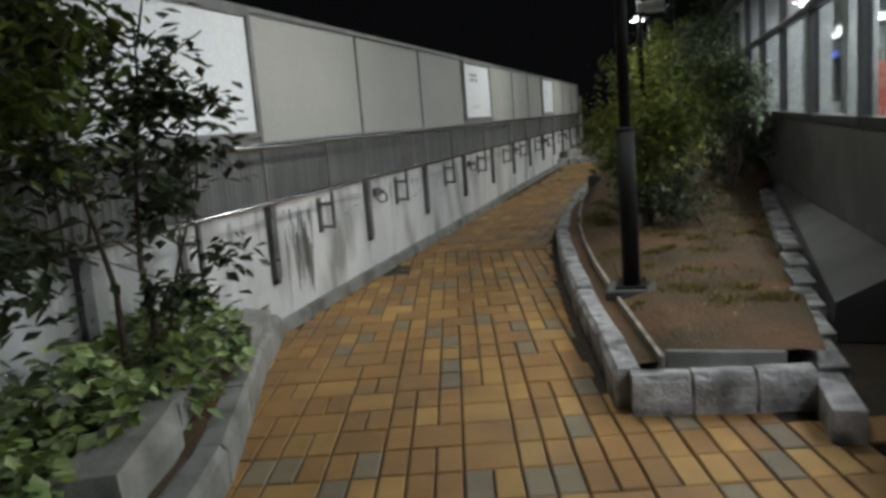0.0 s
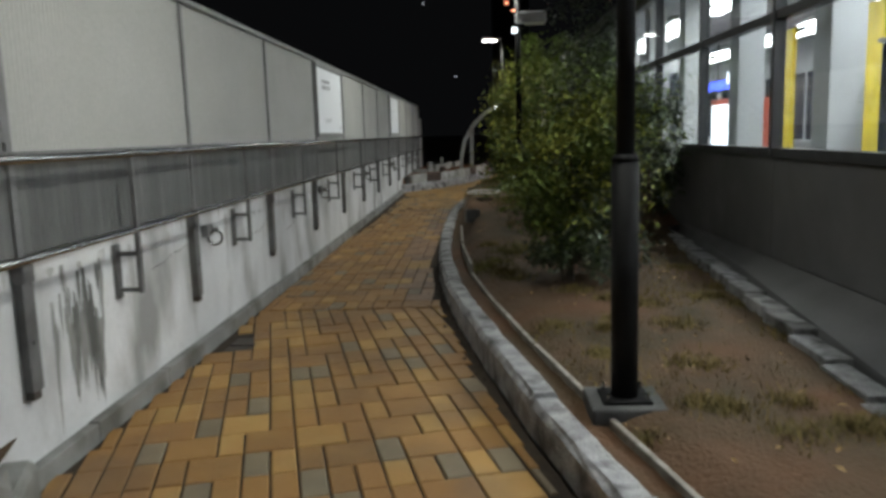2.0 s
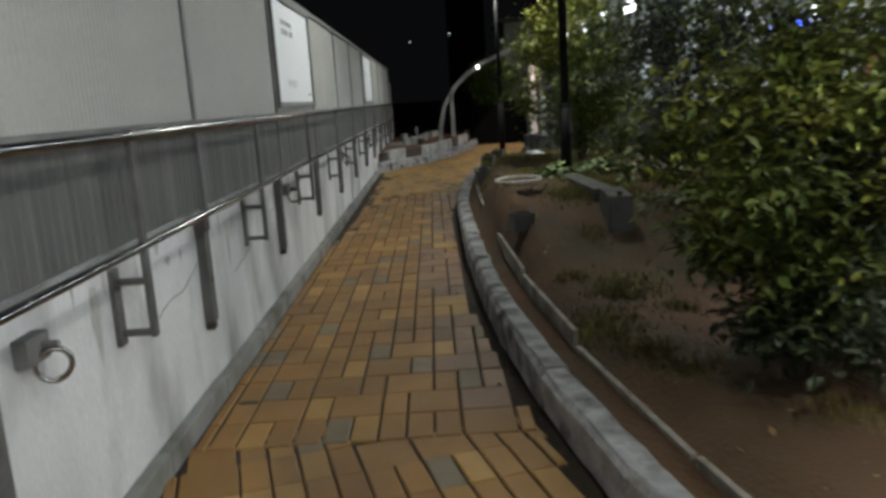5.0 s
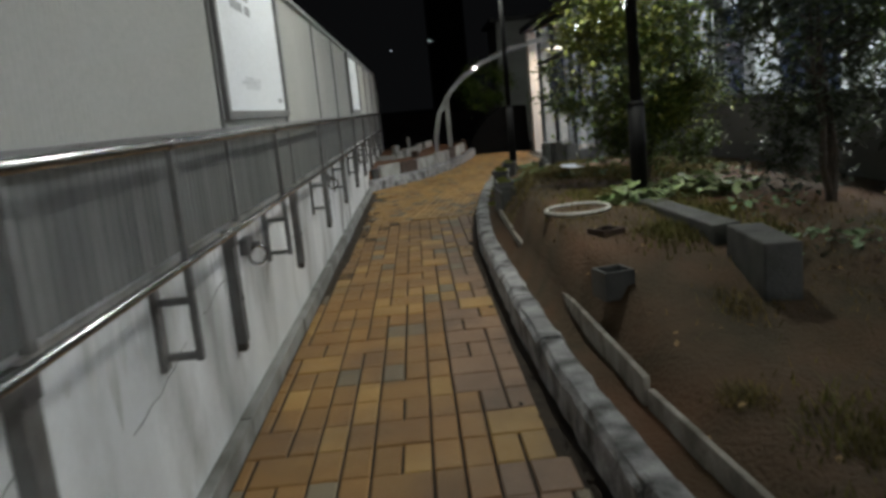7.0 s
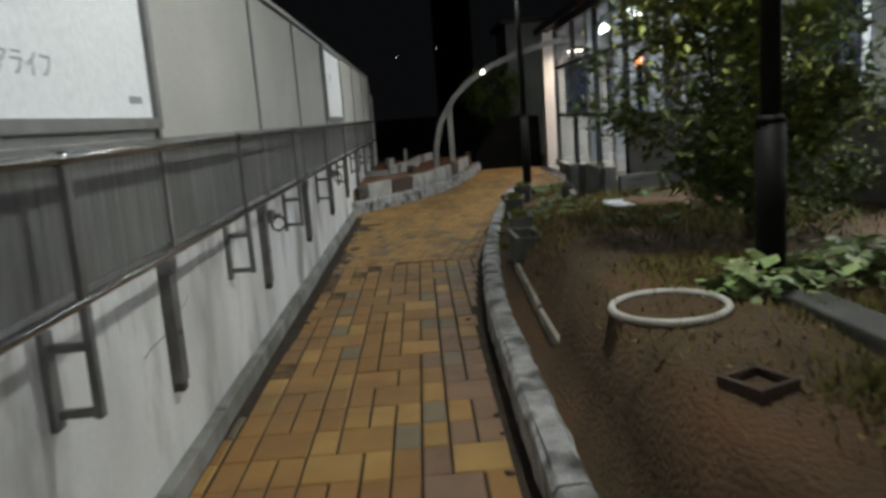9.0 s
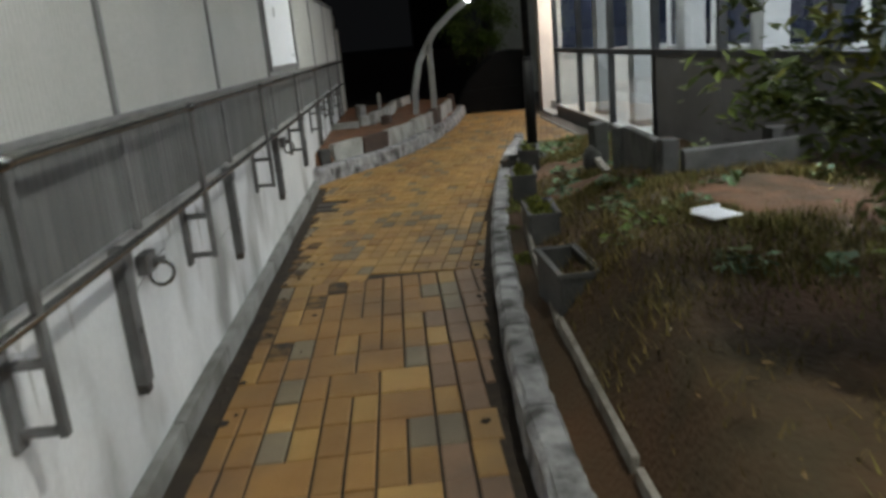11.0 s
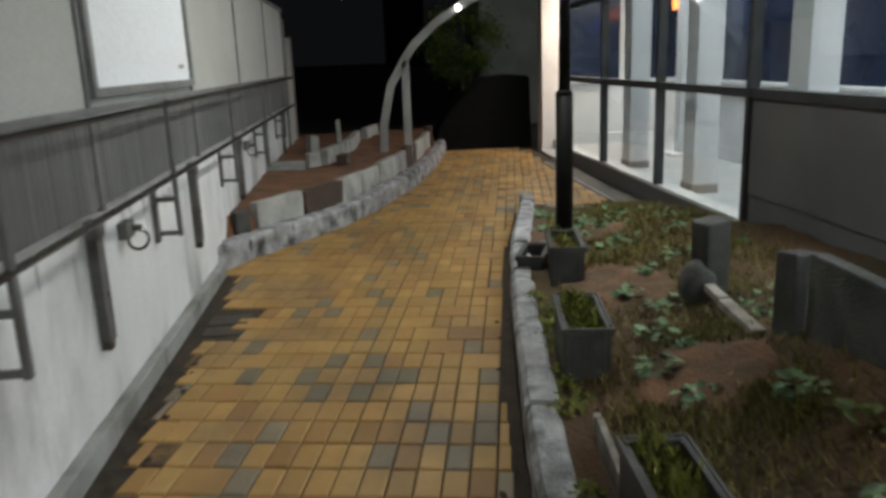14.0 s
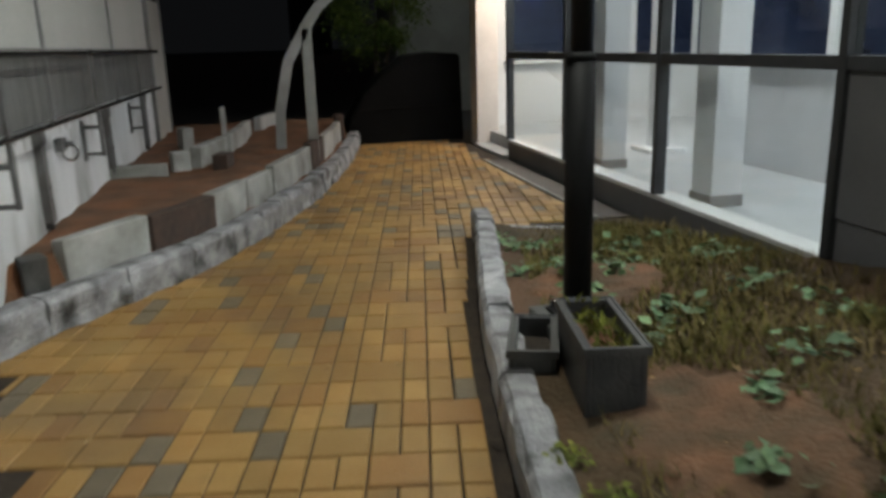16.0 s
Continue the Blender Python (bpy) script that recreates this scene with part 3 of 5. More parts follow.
tagged(part("far_soil", b, M["red_soil"], smooth=True), "bare reddish soil in the far bed", "soil", kind="structure")


def slab_block(at, size, rz, mat, label, tilt=0, name="concrete_block", group="blocks in the far bed"):
    th = empty(name, pose(*at, tilt, 0, rz), label, "block", group)
    sx, sy, sz = size
    b = cube((-sx / 2, -sy / 2, 0), (sx / 2, sy / 2, sz), 0.012, 0.006)
    part("block", b, mat, th)
    return th


yy = 22.75
k = 0
while yy < 28.8:
    L = random.uniform(0.55, 0.8)
    x = bed2_x(yy + L / 2) - 0.26
    ang = math.degrees(math.atan2(bed2_x(yy + L) - bed2_x(yy), L))
    mat, lab = (M["terracotta"], "dark brown clay block edging the far bed") if k in (1, 6) else (M["block"], "pale weathered concrete block edging the far bed")
    slab_block((x, yy + L / 2, 0.15), (0.09, L * 0.96, 0.28 + random.uniform(-0.02, 0.02)), -ang, mat, lab)
    yy += L * math.cos(math.radians(ang))
    k += 1
slab_block((-2.80, 22.62, 0.12), (0.13, 0.13, 0.28), 30, M["planter"], "small black square pot at the corner of the far bed", name="square_pot")
for x, y, sx, sy, sz, rz in ((-2.70, 25.45, 0.52, 0.10, 0.17, 8), (-2.36, 25.72, 0.16, 0.12, 0.24, 20), (-2.13, 26.25, 0.10, 0.85, 0.26, -14), (-1.95, 27.2, 0.10, 0.8, 0.26, -8),
                             (-1.86, 28.1, 0.10, 0.75, 0.26, -5), (-2.48, 27.4, 0.12, 0.3, 0.3, 20), (-2.14, 28.8, 0.07, 0.07, 0.42, 0), (-1.62, 29.5, 0.10, 0.8, 0.24, -15)):
    slab_block((x, y, 0.30), (sx, sy, sz), rz, M["block"], "pale concrete slab standing in the reddish soil")
slab_block((-1.98, 25.72, 0.30), (0.14, 0.22, 0.20), -14, M["terracotta"], "dark brown clay block lying in the reddish soil")
slab_block((-0.62, 29.2, 0.1), (0.12, 0.2, 0.42), 0, M["terracotta"], "brown stone marker at the end of the far bed", name="stone_marker", group="")

# galvanised arch beside the far bed
arch = empty("steel_arch", (0, 27.0, 0), "curved galvanised steel arch springing over the path", "arch")
line = [(-1.44, 0.25), (-1.42, 0.75), (-1.30, 1.28), (-1.10, 1.62), (-0.95, 1.83), (-0.62, 2.12), (-0.17, 2.40), (0.5, 2.66), (1.1, 2.80), (1.5, 2.86)]
b = bmesh.new()
ring_prev = None
for k in range(len(line) * 4 - 3):
    i, f = divmod(k, 4)
    i2 = min(i + 1, len(line) - 1)
    f /= 4
    x, z = line[i][0] * (1 - f) + line[i2][0] * f, line[i][1] * (1 - f) + line[i2][1] * f
    j2 = min(i + 1, len(line) - 1)
    j1 = max(0, j2 - 1)
    d = Vector((line[j2][0] - line[j1][0], 0, line[j2][1] - line[j1][1])).normalized()
    n = Vector((-d.z, 0, d.x))
    ring_now = [b.verts.new(Vector((x, s * 0.05, z)) + n * w) for s, w in ((-1, -0.055), (1, -0.055), (1, 0.055), (-1, 0.055))]
    if ring_prev:
        for q in range(4):
            b.faces.new((ring_prev[q], ring_prev[(q + 1) % 4], ring_now[(q + 1) % 4], ring_now[q]))
    else:
        b.faces.new(ring_now)
    ring_prev = ring_now
b.faces.new(ring_prev)
bmesh.ops.recalc_face_normals(b, faces=b.faces)
part("rib", b, M["arch"], arch)
part("upright", cube((-1.14, -0.05, 0.2), (-1.03, 0.05, 1.62), 0.008), M["arch"], arch)
b = bmesh.new()
rod(b, (-0.32, -0.05, 2.32), (-0.32, -0.085, 2.29), 0.022, 0.03, 12)
part("spot_lamp", b, M["glow"], arch, "small bright spot lamp")

# ---------- station building ----------
BX = 1.40
SILL, TRANSOM, TOP = 1.27, 2.30, 3.15
MUL = [21.84 - 1.95 * k for k in range(13)][::-1] + [23.80, 25.75, 27.70]
wall_east = tagged(part("wall_east", cube((BX, -4.0, -0.08), (BX + 0.12, 21.84, SILL - 0.04)), M["dado"]), "grey panelled lower wall of the station building", "wall", kind="structure")
for a, c in zip(MUL, MUL[1:]):
    if c <= 21.9:
        part("dado_panel", cube((BX - 0.012, a + 0.004, 0.46), (BX, c - 0.004, SILL - 0.045), 0.003), M["dado"], wall_east)
b = cube((BX - 0.03, 21.84, -0.08), (BX + 0.16, 27.7, 0.20), 0.008)
part("glazing_base", b, M["dado"], wall_east, "low concrete base under the full-height glazing")
part("light_ledge", cube((BX - 0.028, 21.9, 0.2), (BX + 0.16, 27.68, 0.235), 0.004), M["interior"], wall_east, "pale sill along the glazing")

glaz = empty("window_1", (BX, 0, 0), "long station glazing with dark mullions and transoms", "window", kind="structure")
part("transom", cube((-0.035, -3.6, SILL - 0.04), (0.055, 27.7, SILL + 0.035), 0.004), M["mullion"], glaz)
part("transom", cube((-0.035, -3.6, TRANSOM - 0.035), (0.055, 27.7, TRANSOM + 0.035), 0.004), M["mullion"], glaz)
part("head", cube((-0.05, -3.6, TOP - 0.05), (0.06, 27.7, TOP + 0.05), 0.004), M["mullion"], glaz)
for s in MUL:
    zb = SILL - 0.04 if s < 21.8 else 0.235
    part("mullion", cube((-0.045, s - 0.03, zb), (0.05, s + 0.03, TOP - 0.05), 0.004), M["mullion"], glaz)
for a, c in zip(MUL, MUL[1:]):
    for z0, z1 in ((SILL + 0.035, TRANSOM - 0.035), (TRANSOM + 0.035, TOP - 0.05)) + (((0.235, SILL - 0.04),) if a > 21.8 else ()):
        pn = part("pane", cube((0.0, a + 0.03, z0), (0.008, c - 0.03, z1)), M["glass"], glaz)
        pn.visible_shadow = False

roof = tagged(part("roof", cube((BX - 0.12, -4.2, TOP + 0.09), (8.2, 30.0, TOP + 0.25), 0.02), M["roof"]), "dark flat roof of the station building", "roof", kind="structure")
tagged(part("ceiling", cube((BX + 0.06, -4.0, TOP + 0.04), (8.0, 29.8, TOP + 0.085)), M["ceiling"]), "pale concourse ceiling", "ceiling", kind="structure")
tagged(part("hall_floor", cube((BX + 0.16, -4.0, -0.05), (8.0, 29.8, 0.19)), M["hall_floor"]), "pale polished concourse floor", "floor", kind="structure")
back = tagged(part("wall_back", cube((6.0, -4.0, 0.19), (6.15, 29.8, TOP + 0.03)), M["interior"]), "pale rear wall of the concourse", "wall", kind="structure")
for k in range(14):
    y0 = -3.4 + k * 2.35
    wn = empty("window_%d" % (k + 2), (6.0, y0, 1.1), "dark night window in the rear wall", "window", "rear windows", "structure")
    part("pane", cube((-0.012, 0.06, 0.05), (-0.004, 2.0, 1.45)), M["night_glass"], wn)
    part("sill", cube((-0.10, 0, 0.0), (0.0, 2.06, 0.05), 0.004), M["interior"], wn)
    part("window_frame", cube((-0.03, 1.0, 0.05), (-0.012, 1.05, 1.45)), M["interior"], wn)
tagged(part("wall_north", cube((BX + 0.2, 29.8, -0.05), (8.0, 29.95, TOP + 0.03)), M["interior"]), "pale end wall of the concourse", "wall", kind="structure")
tagged(part("wall_south", cube((BX, -4.15, -0.08), (8.0, -4.0, TOP + 0.08)), M["interior"]), "pale end wall of the concourse", "wall", kind="structure")
for k in range(4):
    wn = empty("window_%d" % (k + 20), (1.95 + k * 1.05, 29.8, 1.1), "dark night window in the end wall", "window", "end windows", "structure")
    part("pane", cube((0.04, -0.012, 0.05), (0.98, -0.004, 1.55)), M["night_glass"], wn)
    part("sill", cube((0, -0.10, 0.0), (1.02, 0.0, 0.05), 0.004), M["interior"], wn)
# inner columns behind the glazing
col0 = None
for s in MUL:
    if col0 is None:
        col0 = empty("column", (BX + 0.30, s, 0.19), "square pale grey column just inside the glazing", "column", "columns inside the glazing")
        part("shaft", cube((-0.11, -0.14, 0), (0.14, 0.14, TOP - 0.15), 0.01), M["column"], col0)
        part("column_base", cube((-0.12, -0.15, 0), (0.15, 0.15, 0.09), 0.004), M["frame"], col0)
    elif s < 27.6:
        copy_thing(col0, Matrix.Translation((BX + 0.32, s - 0.28, 0.19)))
# ceiling light fittings
fit0 = None
for ly in [0.0 + 2.5 * k for k in range(12)]:
    for lx in (2.3, 4.6):
        m = Matrix.Translation((lx, ly, TOP + 0.03))
        if fit0 is None:
            fit0 = empty("ceiling_light", m, "long white fluorescent ceiling light, lit", "light", "concourse lights")
            part("housing", cube((-0.16, -0.65, -0.06), (0.16, 0.65, 0.0), 0.01), M["interior"], fit0)
            b = bmesh.new()
            rod(b, (-0.07, -0.6, -0.085), (-0.07, 0.6, -0.085), 0.018, seg=8)
            part("tube", b, M["tube"], fit0)
            b = bmesh.new()
            rod(b, (0.07, -0.6, -0.085), (0.07, 0.6, -0.085), 0.018, seg=8)
            part("tube", b, M["tube"], fit0)
        else:
            copy_thing(fit0, m)


def hanging_sign(at, w, h, mat, label):
    th = empty("hanging_sign", at, label, "sign", "lit signs in the concourse")
    part("case", cube((-0.05, -w / 2, -h / 2), (0.05, w / 2, h / 2), 0.01), M["mullion"], th)
    part("face", cube((-0.058, -w / 2 + 0.02, -h / 2 + 0.02), (-0.05, w / 2 - 0.02, h / 2 - 0.02)), mat, th, "glowing face")
    part("face", cube((-w / 2 * 0 - 0.04, -w / 2 - 0.006, -h / 2 + 0.02), (0.04, -w / 2, h / 2 - 0.02)), mat, th, "glowing end")
    b = bmesh.new()
    rod(b, (0, 0, h / 2), (0, 0, TOP + 0.04 - at[2]), 0.012, seg=6)
    part("hanger", b, M["mullion"], th)


hanging_sign((3.5, 19.4, 2.25), 2.0, 0.2, M["sign_blue"], "long glowing blue direction sign")
hanging_sign((3.5, 28.0, 2.36), 1.4, 0.22, M["sign_orange"], "orange lit train display")
hanging_sign((3.5, 24.3, 1.93), 0.8, 0.14, M["sign_blue"], "small glowing blue sign")
hanging_sign((3.5, 15.4, 2.3), 1.0, 0.24, M["sign_white"], "white glowing sign with blue edge")
hanging_sign((3.5, 16.6, 2.2), 1.1, 0.2, M["sign_blue"], "short glowing blue sign above the machine")
hanging_sign((3.5, 26.8, 2.2), 0.9, 0.14, M["sign_blue"], "glowing blue sign near the doorway")
hanging_sign((3.8, 12.9, 2.35), 0.3, 0.16, M["sign_orange"], "orange lit panel in the concourse")
hanging_sign((3.2, 9.2, 2.45), 1.2, 0.3, M["sign_white"], "white glowing sign over the concourse")
mach = empty("vending_machine", (3.6, 15.75, 0.19), "red vending machine with a white lit front", "machine")
part("body", cube((-0.3, -0.5, 0), (0.4, 0.5, 1.75), 0.02), M["red"], mach)
part("front", cube((-0.315, -0.44, 0.75), (-0.3, 0.44, 1.65), 0.004), M["sign_white"], mach, "lit display front")
part("slot", cube((-0.315, -0.3, 0.2), (-0.3, 0.3, 0.4), 0.004), M["mullion"], mach)
for by, bw in ((11.1, 0.35), (13.4, 0.22)):
    bd = empty("notice_board", (3.5, by, 0.19), "tall yellow notice board on a dark stand", "board", "yellow boards in the concourse")
    part("board", cube((-0.03, -bw, 0.3), (0.03, bw, 2.6), 0.01), M["yellow"], bd)
    part("foot", cube((-0.2, -0.3, 0), (0.2, 0.3, 0.3), 0.01), M["mullion"], bd)
cb = empty("cabinet", (2.3, 7.3, 0.19), "dark blue-green cabinet behind the window", "cabinet")
part("body", cube((-0.3, -0.55, 0), (0.3, 0.55, 1.85), 0.015), M["night_glass"], cb)
part("top", cube((-0.32, -0.57, 1.85), (0.32, 0.57, 1.88), 0.004), M["frame"], cb)
bn = empty("inner_post", (2.7, 26.3, 0.19), "slim pale post on a white base plate inside the hall", "post")
part("shaft", cube((-0.09, -0.09, 0.05), (0.09, 0.09, TOP - 0.15), 0.01), M["column"], bn)
part("base_plate", cube((-0.22, -0.22, 0.0), (0.22, 0.22, 0.05), 0.006), M["interior"], bn)
# inner room wall with dark windows behind the solid lower panels
inner = tagged(part("wall_inner", cube((3.0, 16.4, 0.19), (3.1, 25.9, 1.18)), M["column"]), "grey low inner wall of the concourse", "wall", kind="structure")
part("lintel", cube((3.0, 16.4, 2.55), (3.1, 25.9, TOP + 0.03)), M["column"], inner)
for k in range(5):
    y0 = 16.4 + k * 1.9
    part("pane", cube((3.03, y0 + 0.05, 1.22), (3.05, y0 + 1.85, 2.55)), M["night_glass"], inner, "dark inner window")
    part("jamb", cube((2.99, y0 - 0.05, 1.18), (3.11, y0 + 0.05, 2.55), 0.004), M["interior"], inner)
    part("sill", cube((2.92, y0 + 0.05, 1.18), (3.12, y0 + 1.85, 1.22), 0.004), M["interior"], inner)
part("jamb", cube((2.99, 25.85, 1.18), (3.11, 25.95, 2.55), 0.004), M["interior"], inner)

# doorway at the end of the glazing
dc = empty("door_column", (1.52, 29.35, 0), "pale plastered column beside the lit doorway", "column")
part("shaft", cube((-0.16, -0.18, -0.05), (0.16, 0.18, TOP + 0.08), 0.01), M["warm_column"], dc)
tagged(part("door_threshold", cube((BX - 0.1, 27.75, -0.05), (2.0, 29.15, 0.03), 0.006), M["hall_floor"]), "pale threshold of the station doorway", "threshold", kind="structure")
# drain trough by the glazing
tr = empty("drain_trough", (1.14, 25.4, 0), "dark open drain along the glazing base", "drain")
part("bottom", cube((-0.09, -1.3, -0.011), (0.2, 2.2, 0.003)), M["grate"], tr)
part("lip", cube((-0.13, -1.3, -0.011), (-0.09, 2.2, 0.02), 0.004), M["concrete"], tr)

# added body for the fill light behind the door column
wl = empty("wall_lamp", (1.75, 29.56, 2.6), "small added fill lamp on the column's far side", "lamp")
part("arm", cube((-0.02, -0.03, 0.0), (0.02, 0.75, 0.03), 0.004), M["frame"], wl)
part("head", cube((-0.12, 0.66, 0.005), (0.12, 0.86, 0.06), 0.01), M["lamp_white"], wl)
part("diffuser", cube((-0.1, 0.68, -0.008), (0.1, 0.84, 0.004)), M["glow"], wl)

# ---------- street lamps ----------
def street_lamp(px, py, foot):
    th = empty("street_lamp", (px, py, foot), "black steel street lamp pole with a white lit head", "street lamp", "lamps along the path")
    z = -foot
    b = bmesh.new()
    rod(b, (0, 0, 0), (0, 0, 1.34 + z), 0.062, seg=20)
    part("lower_sleeve", b, M["black_pole"], th, "thicker black lower sleeve", True)
    b = bmesh.new()
    rod(b, (0, 0, 1.34 + z), (0, 0, 1.37 + z), 0.066, 0.05, 20)
    part("collar", b, M["black_pole"], th, smooth=True)
    b = bmesh.new()
    rod(b, (0, 0, 1.37 + z), (0, 0, LAMP_Z + 0.02 + z), 0.042, 0.038, 16)
    part("pole", b, M["black_pole"], th, smooth=True)
    part("plinth", cube((-0.17, -0.17, -0.10), (0.17, 0.17, 0.02), 0.012), M["dark_stone"], th, "square concrete footing")
    part("base_plate", cube((-0.11, -0.11, 0.02), (0.11, 0.11, 0.035), 0.004), M["black_pole"], th)
    for sx in (-1, 1):
        for sy in (-1, 1):
            b = bmesh.new()
            rod(b, (0.085 * sx, 0.085 * sy, 0.035), (0.085 * sx, 0.085 * sy, 0.065), 0.011, seg=6)
            part("bolt", b, M["steel"], th)
    b = cube((-0.5, -0.09, LAMP_Z - 0.03 + z), (-0.1, 0.09, LAMP_Z + 0.05 + z), 0.025)
    box(b, (-0.12, -0.025, LAMP_Z - 0.02 + z), (0.03, 0.025, LAMP_Z + 0.03 + z), 0.005)
    hd = part("lamp_head", b, M["lamp_white"], th, "flat white lamp head")
    part("diffuser", cube((-0.48, -0.075, LAMP_Z - 0.045 + z), (-0.13, 0.075, LAMP_Z - 0.031 + z), 0.004), M["glow"], hd, "glowing diffuser")
    return th


for (px, py), foot in zip(POLES[:4], (0.0, 0.22, 0.64, 0.22)):
    street_lamp(px, py, foot)
eq = empty("equipment_box", (-0.27, 13.3, 3.02), "small grey equipment box clamped to the lamp pole", "box")
part("body", cube((-0.06, -0.16, -0.03), (0.36, 0.16, 0.12), 0.02), M["lamp_white"], eq)
part("clamp", cube((-0.07, -0.06, -0.09), (0.06, 0.06, -0.03), 0.008), M["black_pole"], eq)
b = bmesh.new()
rod(b, (-0.08, -0.1, -0.09), (-0.08, -0.1, -0.16), 0.035, 0.04, 12)
part("lens", b, M["sign_white"], eq, "small lit lens")

# ---------- plants ----------
def leaf_cloud(bm, rng, centre, radii, n, size, clumps=14, droop=0.3, wide=0.45):
    """Many small folded leaves gathered in clumps, with gaps between them."""
    c = Vector(centre)
    heads = []
    for _ in range(clumps):
        d = Vector((rng.gauss(0, 1), rng.gauss(0, 1), rng.gauss(0, 1))).normalized() * rng.uniform(0.35, 1.0) ** 0.6
        heads.append((c + Vector((d.x * radii[0], d.y * radii[1], d.z * radii[2])), rng.uniform(0.22, 0.5)))
    mean_r = sum(radii) / 3
    for _ in range(n):
        h, r = rng.choice(heads)
        p = h + Vector((rng.gauss(0, 1), rng.gauss(0, 1), rng.gauss(0, 0.8))) * r * mean_r * 0.55
        leaf(bm, rng, p, size * rng.uniform(0.6, 1.35), droop, wide)


def leaf(bm, rng, p, s, droop=0.3, wide=0.45):
    a = rng.uniform(0, 2 * math.pi)
    d = Vector((math.cos(a), math.sin(a), rng.uniform(-0.8, 0.6) - droop)).normalized()
    side = d.cross(Vector((rng.uniform(-0.5, 0.5), rng.uniform(-0.5, 0.5), 1))).normalized()
    up = side.cross(d)
    w = s * wide
    v = [bm.verts.new(q) for q in (p, p + d * s * 0.45 + side * w * 0.5 + up * s * 0.08, p + d * s, p + d * s * 0.45 - side * w * 0.5 + up * s * 0.08, p + d * s * 0.5 - up * s * 0.02)]
    bm.faces.new((v[0], v[1], v[4]))
    bm.faces.new((v[1], v[2], v[4]))
    bm.faces.new((v[2], v[3], v[4]))
    bm.faces.new((v[3], v[0], v[4]))


def shrub(name, at, label, stems, clouds, seed, category="shrub", wide=0.45):
    """stems: end points from the foot; clouds: (part name, centre, radii, leaf count, leaf size, material, clumps)."""
    rng = random.Random(seed)
    th = empty(name, at, label, category)
    for e, r in stems:
        b = bmesh.new()
        p = Vector((rng.uniform(-0.05, 0.05), rng.uniform(-0.05, 0.05), -0.05))
        e = Vector(e)
        for k in range(5):
            q = Vector((0, 0, 0)).lerp(e, (k + 1) / 5) + Vector((rng.uniform(-1, 1), rng.uniform(-1, 1), 0)) * 0.04
            rod(b, p, q, r * (1 - k * 0.17), r * (1 - (k + 1) * 0.17), 7)
            p = q
        for _ in range(5):
            s = e * rng.uniform(0.4, 0.95)
            rod(b, s, s + Vector((rng.uniform(-1, 1), rng.uniform(-1, 1), rng.uniform(0.1, 0.8))) * 0.35, r * 0.35, r * 0.12, 5)
        part("stem", b, M["bark"], th)
    for nm, c, rad, n, size, mat, clumps in clouds:
        b = bmesh.new()
        leaf_cloud(b, rng, c, rad, n, size, clumps, wide=wide)
        part(nm, b, mat, th)
    return th


# shade inside and under this shrub is put into darker inner and low leaves
shrub("round_shrub", (-0.17, 8.45, soil_z(-0.17, 8.45) - 0.01), "wide green shrub with yellow-green tips on the soil bed",
      [((-0.3, -0.1, 1.1), 0.025), ((0.3, 0.2, 1.2), 0.025), ((0.05, 0.0, 1.5), 0.03), ((0.1, -0.3, 0.9), 0.02)],
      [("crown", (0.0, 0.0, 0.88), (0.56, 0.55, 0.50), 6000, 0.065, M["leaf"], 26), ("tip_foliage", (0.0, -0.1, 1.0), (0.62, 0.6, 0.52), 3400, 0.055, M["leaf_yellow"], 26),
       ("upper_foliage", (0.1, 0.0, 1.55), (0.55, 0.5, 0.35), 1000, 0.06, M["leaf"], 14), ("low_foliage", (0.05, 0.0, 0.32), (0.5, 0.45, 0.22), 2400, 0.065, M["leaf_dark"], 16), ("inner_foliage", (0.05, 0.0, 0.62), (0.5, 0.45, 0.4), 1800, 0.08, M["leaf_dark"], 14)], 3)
# the many yellow-green leaves also stand in for lamplight on the near side
shrub("tall_shrub", (0.05, 14.25, soil_z(0.05, 14.25) - 0.01), "tall leafy green shrub beside the lamp pole",
      [((-0.3, 0.1, 1.3), 0.03), ((0.3, 0.1, 1.6), 0.035), ((0.0, 0.0, 1.9), 0.035)],
      [("crown", (0.0, 0.0, 1.0), (0.62, 0.45, 0.7), 5500, 0.075, M["leaf"], 28), ("bright_foliage", (0.0, -0.1, 1.2), (0.75, 0.5, 0.75), 4200, 0.06, M["leaf_yellow"], 24),
       ("upper_foliage", (0.1, 0.1, 1.9), (0.6, 0.4, 0.4), 1500, 0.065, M["leaf"], 14), ("side_foliage", (-0.5, 0.5, 0.95), (0.32, 0.4, 0.45), 1100, 0.065, M["leaf"], 14), ("low_foliage", (0.15, 0.0, 0.42), (0.6, 0.45, 0.3), 2600, 0.065, M["leaf"], 18)], 5)
shrub("dark_shrub", (0.72, 12.5, soil_z(0.72, 12.5) - 0.01), "dark bushy shrub by the station wall",
      [((0.0, 0.1, 1.5), 0.04), ((-0.2, -0.1, 1.3), 0.03)],
      [("crown", (0.0, 0.1, 1.05), (0.5, 0.65, 0.95), 7000, 0.075, M["leaf_dark"], 34), ("bright_foliage", (0.0, 0, 1.3), (0.45, 0.5, 0.85), 900, 0.07, M["leaf"], 14), ("upper_foliage", (-0.1, 0.1, 2.2), (0.55, 0.6, 0.45), 700, 0.07, M["leaf_dark"], 16)], 7)
